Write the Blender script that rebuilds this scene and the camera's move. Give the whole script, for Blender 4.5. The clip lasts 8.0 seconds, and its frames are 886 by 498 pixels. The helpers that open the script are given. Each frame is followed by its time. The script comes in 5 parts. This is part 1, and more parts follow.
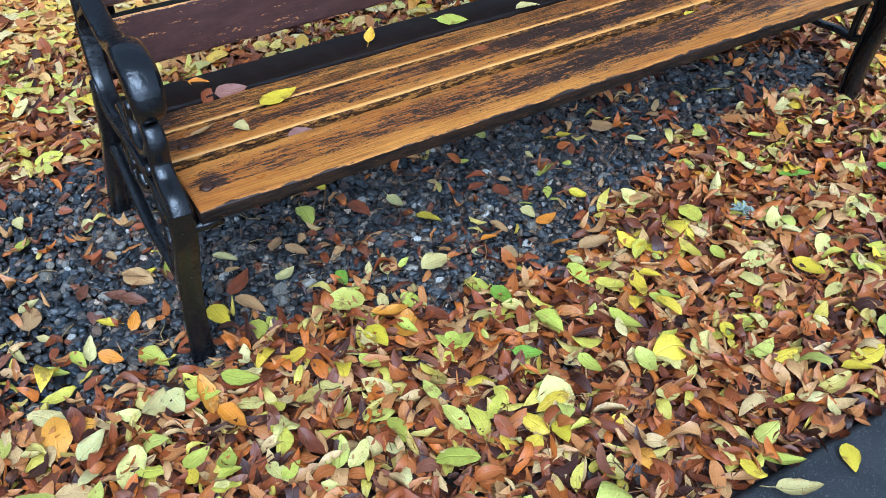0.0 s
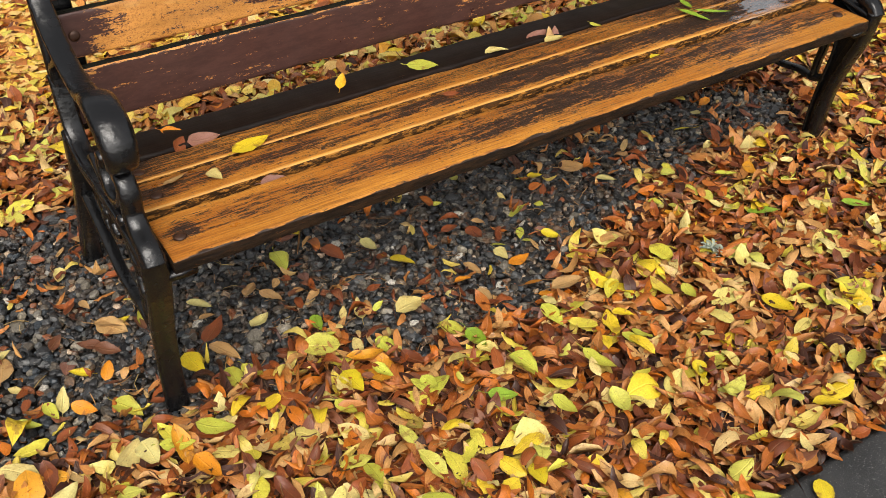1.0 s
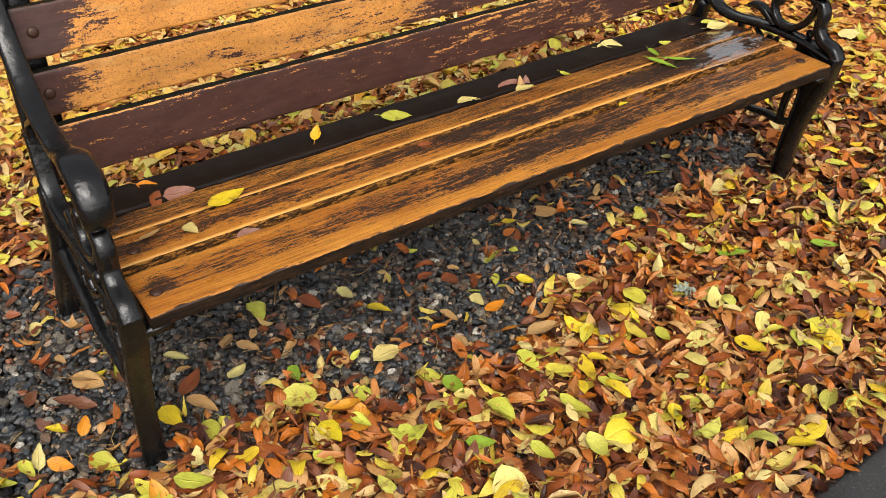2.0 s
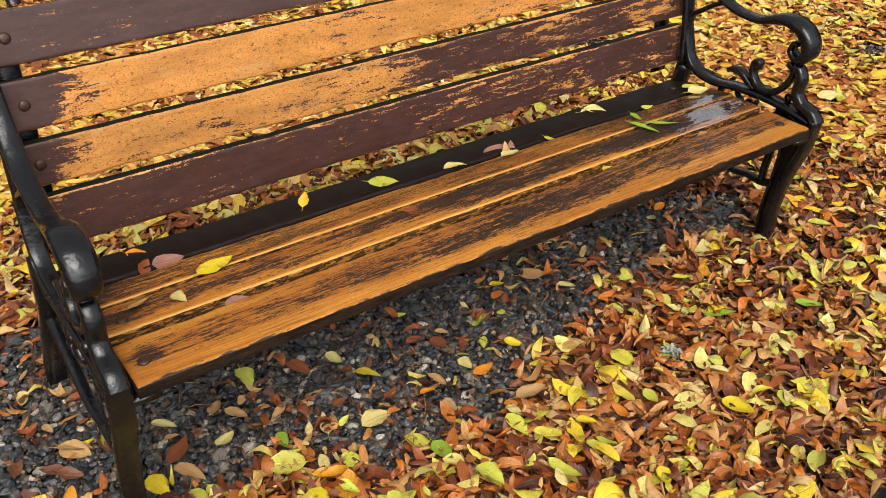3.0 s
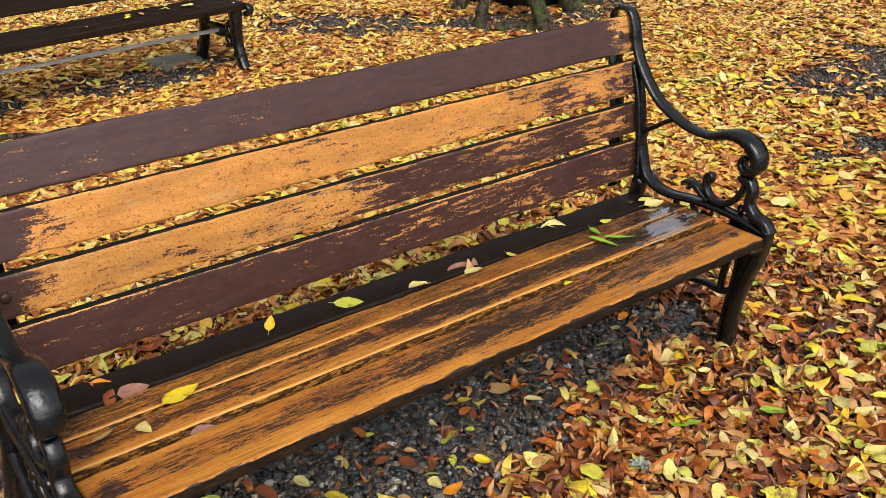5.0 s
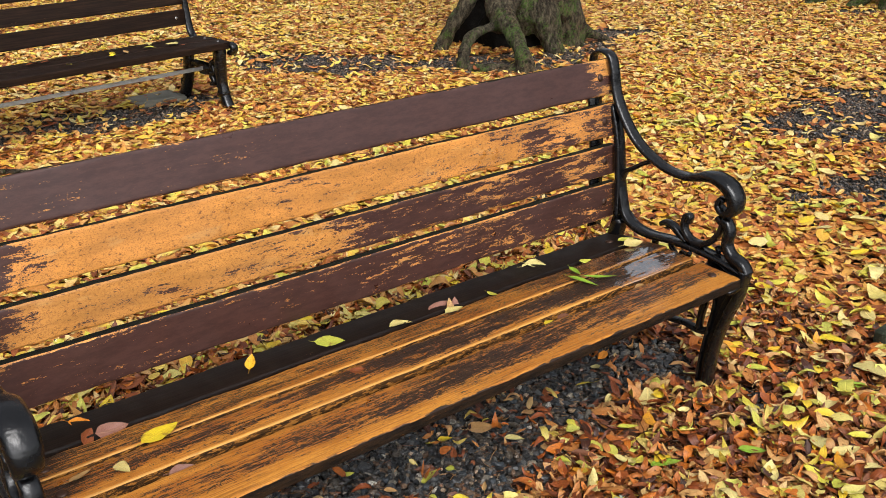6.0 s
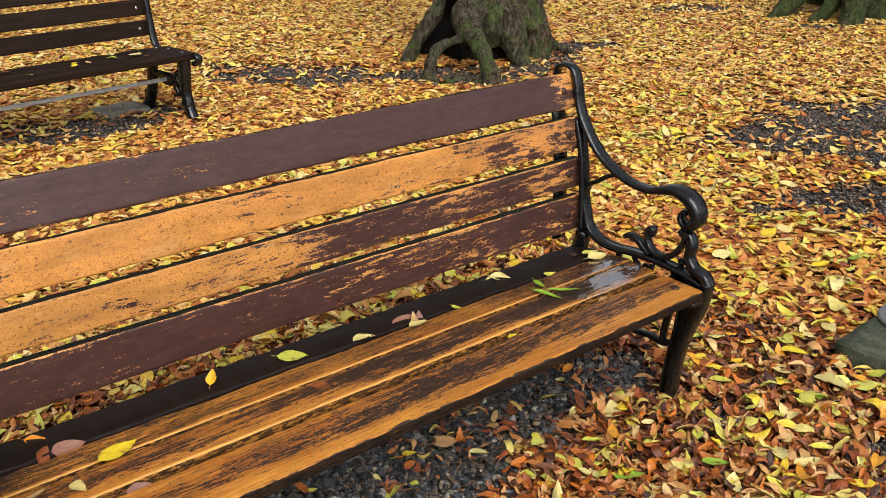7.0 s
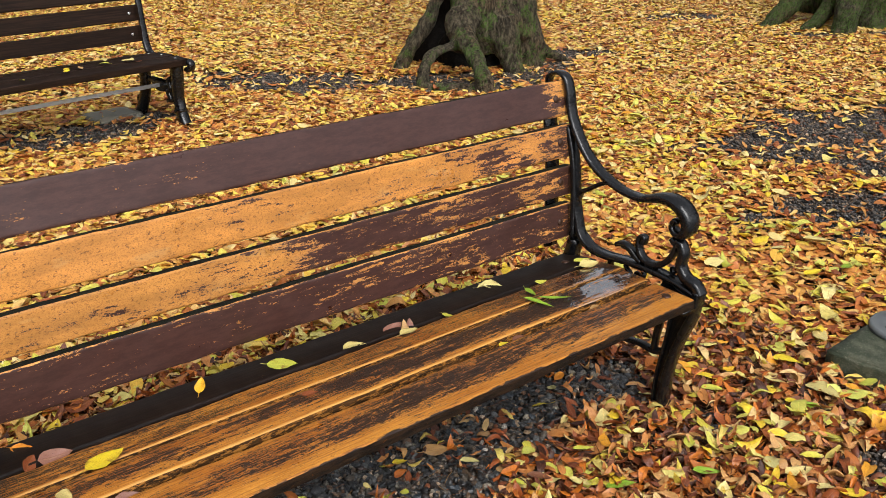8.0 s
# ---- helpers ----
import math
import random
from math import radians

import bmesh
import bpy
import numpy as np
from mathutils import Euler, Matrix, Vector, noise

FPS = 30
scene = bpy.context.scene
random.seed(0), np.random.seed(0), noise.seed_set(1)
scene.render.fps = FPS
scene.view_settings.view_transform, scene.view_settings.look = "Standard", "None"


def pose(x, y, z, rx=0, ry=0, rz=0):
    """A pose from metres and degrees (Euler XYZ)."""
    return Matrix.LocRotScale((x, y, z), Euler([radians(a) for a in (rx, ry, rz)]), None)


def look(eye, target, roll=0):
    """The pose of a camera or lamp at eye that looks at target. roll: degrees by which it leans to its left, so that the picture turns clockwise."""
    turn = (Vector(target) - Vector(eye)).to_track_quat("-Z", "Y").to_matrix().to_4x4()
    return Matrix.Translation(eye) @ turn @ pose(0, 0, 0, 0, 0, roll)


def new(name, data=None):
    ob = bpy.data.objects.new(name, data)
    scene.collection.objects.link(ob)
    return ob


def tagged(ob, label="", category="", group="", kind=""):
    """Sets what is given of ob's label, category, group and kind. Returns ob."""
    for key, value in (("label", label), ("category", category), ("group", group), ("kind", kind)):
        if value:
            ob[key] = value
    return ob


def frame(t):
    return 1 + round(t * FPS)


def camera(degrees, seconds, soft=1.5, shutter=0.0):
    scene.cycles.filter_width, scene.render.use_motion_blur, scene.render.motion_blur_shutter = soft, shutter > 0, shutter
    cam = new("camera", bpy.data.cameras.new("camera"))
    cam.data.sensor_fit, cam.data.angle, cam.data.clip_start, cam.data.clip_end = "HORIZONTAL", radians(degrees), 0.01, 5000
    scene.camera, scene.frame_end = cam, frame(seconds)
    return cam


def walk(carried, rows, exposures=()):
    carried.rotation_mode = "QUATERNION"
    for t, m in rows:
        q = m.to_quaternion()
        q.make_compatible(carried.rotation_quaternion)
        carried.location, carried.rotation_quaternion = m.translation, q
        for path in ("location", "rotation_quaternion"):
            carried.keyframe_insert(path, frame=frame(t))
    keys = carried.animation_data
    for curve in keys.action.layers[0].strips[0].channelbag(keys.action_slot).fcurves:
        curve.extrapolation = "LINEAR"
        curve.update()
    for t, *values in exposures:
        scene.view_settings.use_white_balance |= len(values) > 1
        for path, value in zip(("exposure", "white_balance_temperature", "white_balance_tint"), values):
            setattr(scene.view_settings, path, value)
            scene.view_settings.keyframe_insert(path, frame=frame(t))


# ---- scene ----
cam = camera(49.5, 8.0, soft=0.35)
PATH = [
    (0, (-0.308, -1.34, 1.392), (0.478, 0.004, 0.137), -0.8),
    (0.5, (-0.307, -1.341, 1.403), (0.509, 0.011, 0.176), -0.8),
    (1, (-0.306, -1.341, 1.413), (0.549, 0.013, 0.216), -0.6),
    (2.5, (-0.299, -1.355, 1.455), (0.645, 0.033, 0.368), -0.8),
    (3, (-0.297, -1.36, 1.465), (0.673, 0.052, 0.433), -0.9),
    (3.5, (-0.298, -1.366, 1.475), (0.702, 0.059, 0.49), -1.2),
    (4, (-0.296, -1.37, 1.485), (0.735, 0.062, 0.545), -1.3),
    (4.5, (-0.291, -1.37, 1.499), (0.769, 0.073, 0.608), -1.5),
    (6, (-0.298, -1.386, 1.521), (0.835, 0.07, 0.749), -0.7),
    (6.5, (-0.292, -1.387, 1.522), (0.872, 0.052, 0.765), -0.3),
    (7, (-0.283, -1.385, 1.523), (0.907, 0.036, 0.772), -0.0),
    (7.5, (-0.275, -1.383, 1.522), (0.93, 0.03, 0.779), 0.2),
    (8, (-0.272, -1.384, 1.524), (0.931, 0.033, 0.785), 0.3),
]
EXPOSURES = [(0.0, 0.53, 4450, 4), (0.5, 0.45, 5500, 7), (1.0, 0.38, 6700, 10), (3.0, 0.38, 6450, 10), (8.0, 0.33, 6250, 10)]
walk(cam, [(t, look(eye, target, roll)) for t, eye, target, roll in PATH], EXPOSURES)

# ---------------------------------------------------------------- light
world = bpy.data.worlds.new("overcast_sky")
scene.world = world
world.use_nodes = True
wt = world.node_tree
wbg = wt.nodes["Background"]
sky = wt.nodes.new("ShaderNodeTexSky")
sky.sky_type = "NISHITA"
sky.sun_disc = False
sky.sun_elevation = radians(42)
sky.sun_rotation = radians(200)
sky.air_density = 1.0
sky.dust_density = 4.0
grey = wt.nodes.new("ShaderNodeHueSaturation")      # cloud takes the blue out of the sky
grey.inputs["Saturation"].default_value = 0.18
wt.links.new(sky.outputs["Color"], grey.inputs["Color"])
wt.links.new(grey.outputs["Color"], wbg.inputs["Color"])
wbg.inputs["Strength"].default_value = 0.15

sun_data = bpy.data.lights.new("sun", "SUN")
sun_data.energy = 1.5
sun_data.angle = radians(36)
sun_data.color = (1.0, 0.95, 0.88)
sun = new("sun", sun_data)
sun.matrix_world = look((-2.0, -4.5, 7.0), (0.5, 0.5, 0.0))


# ---------------------------------------------------------------- node helpers
class Nodes:
    """A material's node tree, with short ways to add to it."""

    def __init__(self, name):
        self.m = bpy.data.materials.new(name)
        self.m.use_nodes = True
        self.t = self.m.node_tree
        self.b = self.t.nodes["Principled BSDF"]

    def put(self, sock, value):
        if isinstance(value, bpy.types.NodeSocket):
            self.t.links.new(value, sock)
        elif isinstance(value, tuple) and len(value) == 3 and sock.type == "RGBA":
            sock.default_value = (*value, 1.0)
        else:
            sock.default_value = value

    def bsdf(self, **values):
        for key, value in values.items():
            self.put(self.b.inputs[key.replace("_", " ")], value)

    def coord(self, kind="Object", scale=(1, 1, 1), turn=(0, 0, 0)):
        c = self.t.nodes.new("ShaderNodeTexCoord")
        p = self.t.nodes.new("ShaderNodeMapping")
        p.inputs["Scale"].default_value = scale
        p.inputs["Rotation"].default_value = turn
        self.t.links.new(c.outputs[kind], p.inputs["Vector"])
        return p.outputs["Vector"]

    def noise(self, vec, scale=1.0, detail=4.0, rough=0.55, distort=0.0):
        n = self.t.nodes.new("ShaderNodeTexNoise")
        self.t.links.new(vec, n.inputs["Vector"])
        n.inputs["Scale"].default_value = scale
        n.inputs["Detail"].default_value = detail
        n.inputs["Roughness"].default_value = rough
        n.inputs["Distortion"].default_value = distort
        return n.outputs["Fac"]

    def voronoi(self, vec, scale, out="Distance"):
        n = self.t.nodes.new("ShaderNodeTexVoronoi")
        self.t.links.new(vec, n.inputs["Vector"])
        n.inputs["Scale"].default_value = scale
        return n.outputs[out]

    def math(self, op, a, b=0.0, clamp=False):
        n = self.t.nodes.new("ShaderNodeMath")
        n.operation = op
        n.use_clamp = clamp
        self.put(n.inputs[0], a)
        self.put(n.inputs[1], b)
        return n.outputs[0]

    def ramp(self, fac, stops, kind="LINEAR"):
        n = self.t.nodes.new("ShaderNodeValToRGB")
        n.color_ramp.interpolation = kind
        e = n.color_ramp.elements
        while len(e) < len(stops):
            e.new(0.5)
        for k, (p, c) in enumerate(stops):
            e[k].position = p
            e[k].color = (*c, 1.0) if isinstance(c, tuple) else (c, c, c, 1.0)
        self.put(n.inputs["Fac"], fac)
        return n.outputs["Color"]

    def step(self, v, lo, hi):
        n = self.t.nodes.new("ShaderNodeMapRange")
        n.interpolation_type = "SMOOTHSTEP"
        self.put(n.inputs["Value"], v)
        n.inputs["From Min"].default_value = lo
        n.inputs["From Max"].default_value = hi
        return n.outputs["Result"]

    def span(self, v, lo, hi, to_lo, to_hi):
        n = self.t.nodes.new("ShaderNodeMapRange")
        self.put(n.inputs["Value"], v)
        for key, x in (("From Min", lo), ("From Max", hi), ("To Min", to_lo), ("To Max", to_hi)):
            n.inputs[key].default_value = x
        return n.outputs["Result"]

    def mix(self, fac, a, b, blend="MIX"):
        n = self.t.nodes.new("ShaderNodeMix")
        n.data_type = "RGBA"
        n.blend_type = blend
        self.put(n.inputs[0], fac)
        self.put(n.inputs[6], a)
        self.put(n.inputs[7], b)
        return n.outputs[2]

    def axis(self, vec, k):
        n = self.t.nodes.new("ShaderNodeSeparateXYZ")
        self.t.links.new(vec, n.inputs[0])
        return n.outputs[k]

    def bump(self, height, strength=0.3, distance=0.01):
        n = self.t.nodes.new("ShaderNodeBump")
        n.inputs["Strength"].default_value = strength
        n.inputs["Distance"].default_value = distance
        self.put(n.inputs["Height"], height)
        self.t.links.new(n.outputs["Normal"], self.b.inputs["Normal"])

    def random(self, island=False):
        n = self.t.nodes.new("ShaderNodeNewGeometry" if island else "ShaderNodeObjectInfo")
        return n.outputs["Random Per Island" if island else "Random"]


# ---------------------------------------------------------------- materials
def seat_wood(name, bias, cross, film_on=1.0, grimy_front=False):
    """Orange stained wood, its dark coat worn off to streaks along the grain; bias: how much dark is left along the slat, cross: across it."""
    n = Nodes(name)
    vec = n.coord()
    x = n.axis(vec, 0)
    across = n.axis(n.coord("UV"), 1)
    streak = n.noise(n.coord(scale=(16, 190, 60)), 1.0, 9, 0.74, 0.1)
    broad = n.noise(n.coord(scale=(3.0, 17, 13)), 1.0, 4, 0.6)
    speck = n.noise(n.coord(scale=(95, 400, 200)), 1.0, 4, 0.72)
    wander = n.math("MULTIPLY", n.math("SUBTRACT", n.noise(n.coord(scale=(7, 30, 14)), 1.0, 5, 0.65), 0.5), 0.36)
    left = n.math("ADD", n.ramp(n.math("DIVIDE", x, 1.85), bias), n.ramp(n.math("ADD", across, wander), cross))
    m = n.math("ADD", n.math("MULTIPLY", streak, 0.80), n.math("MULTIPLY", broad, 0.42))
    m = n.math("ADD", n.math("ADD", m, n.math("MULTIPLY", speck, 0.62)), n.math("SUBTRACT", left, 1.092))
    if grimy_front:                                      # stain round the end bolt
        y = n.axis(vec, 1)
        dx, dy = n.math("SUBTRACT", x, 0.045), n.math("SUBTRACT", y, 0.075)
        d = n.math("SQRT", n.math("ADD", n.math("MULTIPLY", dx, dx), n.math("MULTIPLY", dy, dy)))
        m = n.math("ADD", m, n.math("MULTIPLY", n.math("SUBTRACT", 1.0, n.step(d, 0.010, 0.046)), 0.12))
    dark = n.step(m, 0.850, 0.880)
    grain = n.noise(n.coord(scale=(6, 300, 160)), 1.0, 6, 0.65)
    tone = n.noise(n.coord(scale=(2.6, 13, 6)), 1.0, 5, 0.65)
    wood = n.mix(n.step(tone, 0.3, 0.7), (0.48, 0.175, 0.020), (0.74, 0.350, 0.058))
    wood = n.mix(n.math("MULTIPLY", n.step(grain, 0.42, 0.66), 0.70), wood, (0.20, 0.058, 0.010))
    wood = n.mix(n.math("MULTIPLY", n.step(speck, 0.35, 0.60), 0.45), n.mix(1.0, wood, (0.66, 0.55, 0.42), "MULTIPLY"), wood)
    pits = n.step(n.noise(n.coord(scale=(55, 150, 90)), 1.0, 5, 0.75), 0.60, 0.64)
    wood = n.mix(n.math("MULTIPLY", pits, 0.8), wood, (0.055, 0.022, 0.009))
    if not grimy_front:                                  # front arris rubbed to bright wood
        rubbed = n.math("SUBTRACT", 1.0, n.step(n.math("ADD", across, n.math("MULTIPLY", wander, 0.22)), 0.020, 0.075))
        wood = n.mix(n.math("MULTIPLY", rubbed, 0.50), wood, (0.72, 0.40, 0.105))
    old = n.mix(n.step(speck, 0.35, 0.7), (0.010, 0.006, 0.0045), (0.048, 0.025, 0.015))
    col = n.mix(dark, wood, old)
    if grimy_front:
        ragged = n.noise(n.coord(scale=(11, 30, 26)), 1.0, 5, 0.62)
        lip = n.math("SUBTRACT", 1.0, n.step(n.math("SUBTRACT", across, n.math("MULTIPLY", n.math("SUBTRACT", ragged, 0.5), 0.20)), 0.004, 0.020))
        col = n.mix(lip, col, n.mix(speck, (0.008, 0.005, 0.004), (0.040, 0.020, 0.011)))
    rough = n.span(n.noise(vec, 14.0, 5), 0.3, 0.7, 0.26, 0.58)
    film = n.math("SUBTRACT", 1.0, n.math("MULTIPLY", n.math("ABSOLUTE", n.math("SUBTRACT", x, 1.66)), 6.0))
    film = n.math("ADD", film, n.math("MULTIPLY", n.math("SUBTRACT", n.noise(n.coord(scale=(13, 24, 10)), 1.0, 3, 0.6), 0.5), 3.4))
    film = n.math("ADD", film, n.math("MULTIPLY", n.math("SUBTRACT", n.noise(n.coord(scale=(44, 120, 60)), 1.0, 4, 0.7), 0.5), 3.6))
    film = n.math("MULTIPLY", n.step(film, 0.38, 0.46), film_on)
    wet = n.math("MULTIPLY", n.step(x, 1.35, 1.62), 0.62 * film_on)
    col = n.mix(wet, col, n.mix(1.0, col, (0.40, 0.30, 0.22), "MULTIPLY"))
    n.bsdf(Base_Color=col, Roughness=rough, Specular_IOR_Level=0.36, Coat_Weight=film, Coat_Roughness=0.02, Coat_IOR=4.0)
    n.bump(n.math("ADD", n.math("MULTIPLY", dark, 0.6), n.math("MULTIPLY", grain, 1.0)), 0.6, 0.0025)
    ripple = n.t.nodes.new("ShaderNodeBump")
    ripple.inputs["Strength"].default_value = 0.40
    ripple.inputs["Distance"].default_value = 0.003
    n.put(ripple.inputs["Height"], n.noise(n.coord(scale=(38, 62, 40)), 1.0, 3, 0.5))
    n.t.links.new(ripple.outputs["Normal"], n.b.inputs["Coat Normal"])
    return n.m


def painted_wood(name, bias, stain=(0.60, 0.265, 0.060), stretch=(15, 85, 85)):
    """Purple-brown paint flaking off orange wood; bias: how much of the wood is bare, along the slat."""
    n = Nodes(name)
    vec = n.coord()
    x = n.axis(vec, 0)
    across = n.axis(n.coord("UV"), 1)
    flake = n.noise(n.coord(scale=stretch), 1.0, 10, 0.70, 0.35)
    broad = n.noise(n.coord(scale=(3.4, 12, 12)), 1.0, 4, 0.55)
    speck = n.noise(n.coord(scale=(150, 300, 300)), 1.0, 4, 0.7)
    bare_m = n.ramp(n.math("DIVIDE", x, 1.85), bias)
    m = n.math("ADD", n.math("MULTIPLY", flake, 0.66), n.math("MULTIPLY", broad, 0.36))
    m = n.math("ADD", n.math("ADD", m, n.math("MULTIPLY", speck, 0.34)), n.math("SUBTRACT", bare_m, 0.5))
    rim = n.math("MULTIPLY", n.step(n.math("ABSOLUTE", n.math("SUBTRACT", across, 0.5)), 0.45, 0.495), 0.11)
    m = n.math("ADD", m, rim)
    wood_m = n.step(m, 0.675, 0.695)
    tone = n.noise(n.coord(scale=(5, 22, 22)), 1.0, 6, 0.65)
    wood = n.mix(n.step(tone, 0.3, 0.7), tuple(c * 0.72 for c in stain), tuple(min(1, c * 1.18) for c in stain))
    pits = n.step(n.noise(n.coord(scale=(95, 150, 150)), 1.0, 5, 0.8), 0.565, 0.61)
    wood = n.mix(n.math("MULTIPLY", pits, 0.85), wood, (0.11, 0.040, 0.014))
    wood = n.mix(n.math("MULTIPLY", n.step(n.noise(n.coord(scale=(230, 330, 330)), 1.0, 4, 0.75), 0.50, 0.60), 0.55), wood, (0.25, 0.088, 0.020))
    wood = n.mix(n.math("MULTIPLY", n.step(n.noise(n.coord(scale=(9, 30, 30)), 1.0, 3), 0.60, 0.70), 0.25), wood, (0.62, 0.38, 0.14))
    paint = n.mix(n.step(n.noise(n.coord(scale=(16, 60, 60)), 1.0, 10, 0.8), 0.36, 0.64), (0.039, 0.015, 0.0115), (0.066, 0.028, 0.022))
    n.bsdf(Base_Color=n.mix(wood_m, paint, wood), Roughness=n.span(n.noise(vec, 9.0, 5), 0.3, 0.7, 0.26, 0.46))
    n.bump(n.math("ADD", n.math("MULTIPLY", wood_m, -0.8), n.math("MULTIPLY", speck, 0.5)), 0.5, 0.0015)
    return n.m


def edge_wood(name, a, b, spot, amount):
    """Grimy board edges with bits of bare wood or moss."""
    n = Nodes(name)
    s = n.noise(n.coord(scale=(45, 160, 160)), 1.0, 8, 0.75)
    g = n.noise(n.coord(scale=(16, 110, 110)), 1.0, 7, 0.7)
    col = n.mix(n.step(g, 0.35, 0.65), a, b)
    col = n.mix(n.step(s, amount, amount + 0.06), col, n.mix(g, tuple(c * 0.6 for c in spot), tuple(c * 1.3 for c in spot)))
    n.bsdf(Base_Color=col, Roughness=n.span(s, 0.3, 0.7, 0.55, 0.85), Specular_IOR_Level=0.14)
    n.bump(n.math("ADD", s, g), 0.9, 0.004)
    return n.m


def dark_wood(name, a, b, rough=(0.25, 0.42), spec=0.28):
    n = Nodes(name)
    vec = n.coord()
    g = n.noise(n.coord(scale=(5, 130, 130)), 1.0, 7, 0.6)
    s = n.noise(vec, 7.0, 5, 0.6)
    col = n.mix(n.step(g, 0.35, 0.7), a, b)
    chips = n.step(n.noise(n.coord(scale=(14, 90, 90)), 1.0, 6, 0.7), 0.70, 0.72)
    col = n.mix(chips, col, (0.20, 0.10, 0.05))
    n.bsdf(Base_Color=col, Roughness=n.span(s, 0.3, 0.7, *rough), Specular_IOR_Level=spec)
    n.bump(g, 0.25, 0.002)
    return n.m


def cast_iron(name):
    n = Nodes(name)
    vec = n.coord()
    lump = n.math("ADD", n.noise(vec, 42.0, 3, 0.5), n.math("MULTIPLY", n.noise(vec, 160.0, 4, 0.6), 0.25))
    wear = n.step(n.noise(vec, 21.0, 6, 0.7), 0.66, 0.74)
    n.bsdf(Base_Color=n.mix(wear, (0.005, 0.005, 0.0055), (0.016, 0.013, 0.011)),
           Roughness=n.span(n.noise(vec, 13.0, 5), 0.3, 0.7, 0.10, 0.34), Specular_IOR_Level=0.5)
    n.bump(lump, 0.5, 0.005)
    return n.m


def bolt_iron():
    n = Nodes("rusty_bolt")
    vec = n.coord()
    s = n.noise(vec, 160.0, 4)
    n.bsdf(Base_Color=n.mix(s, (0.016, 0.011, 0.009), (0.085, 0.034, 0.016)), Roughness=0.42, Metallic=0.35)
    n.bump(s, 0.4, 0.002)
    return n.m


def leaf_material(name, stops, island=True, rough=(0.30, 0.60)):
    """Wet fallen leaves: each its own colour, with midrib, side veins and brown spots."""
    n = Nodes(name)
    uv = n.coord("UV")
    u, v = n.axis(uv, 0), n.axis(uv, 1)
    r = n.random(island)
    base = n.ramp(r, stops, "CONSTANT")
    obj = n.coord()
    shift = n.math("FRACT", n.math("MULTIPLY", r, 37.7))
    base = n.mix(n.math("MULTIPLY", shift, 0.45), base, n.mix(1.0, base, (0.72, 0.55, 0.40), "MULTIPLY"))
    blotch = n.noise(obj, 52.0, 6, 0.7)
    base = n.mix(n.math("MULTIPLY", n.step(blotch, 0.42, 0.75), 0.50), base, n.mix(1.0, base, (0.60, 0.45, 0.28), "MULTIPLY"))
    base = n.mix(n.math("MULTIPLY", n.step(n.noise(obj, 120.0, 4, 0.7), 0.52, 0.7), 0.35), base, n.mix(1.0, base, (1.35, 1.25, 1.1), "MULTIPLY"))
    mottle = n.noise(obj, 380.0, 4, 0.7)
    base = n.mix(n.step(mottle, 0.36, 0.64), n.mix(1.0, base, (0.88, 0.85, 0.80), "MULTIPLY"), n.mix(1.0, base, (1.06, 1.05, 1.03), "MULTIPLY"))
    rot = n.math("MULTIPLY", n.step(n.noise(obj, 24.0, 5, 0.7), 0.56, 0.64), n.step(n.math("FRACT", n.math("MULTIPLY", r, 91.3)), 0.45, 0.55))
    base = n.mix(n.math("MULTIPLY", rot, 0.6), base, (0.20, 0.075, 0.025))
    spots = n.step(n.noise(obj, 300.0, 3, 0.6), 0.645, 0.69)
    base = n.mix(n.math("MULTIPLY", spots, 0.75), base, (0.055, 0.022, 0.010))
    off = n.math("ABSOLUTE", n.math("SUBTRACT", u, 0.5))
    rib = n.math("SUBTRACT", 1.0, n.step(off, 0.012, 0.045))
    wave = n.math("SINE", n.math("MULTIPLY", n.math("SUBTRACT", v, n.math("MULTIPLY", off, 0.55)), 62.0))
    vein = n.step(wave, 0.80, 1.0)
    base = n.mix(n.math("MULTIPLY", rib, 0.40), base, n.mix(0.12, n.mix(1.0, base, (1.35, 1.25, 1.1), "MULTIPLY"), (0.75, 0.62, 0.30)))
    base = n.mix(n.math("MULTIPLY", vein, 0.10), base, n.mix(1.0, base, (0.5, 0.4, 0.25), "MULTIPLY"))
    edge = n.math("MULTIPLY", n.step(off, 0.36, 0.5), n.step(n.noise(obj, 90.0, 3), 0.45, 0.6))
    base = n.mix(n.math("MULTIPLY", edge, 0.5), base, (0.13, 0.055, 0.020))
    n.bsdf(Base_Color=base, Roughness=n.span(n.noise(obj, 30.0, 3), 0.3, 0.7, *rough), Specular_IOR_Level=0.42)
    n.bump(n.math("ADD", n.math("ADD", n.math("MULTIPLY", wave, 0.035), n.math("MULTIPLY", rib, 0.6)), n.math("MULTIPLY", blotch, 1.2)), 0.55, 0.003)
    return n.m


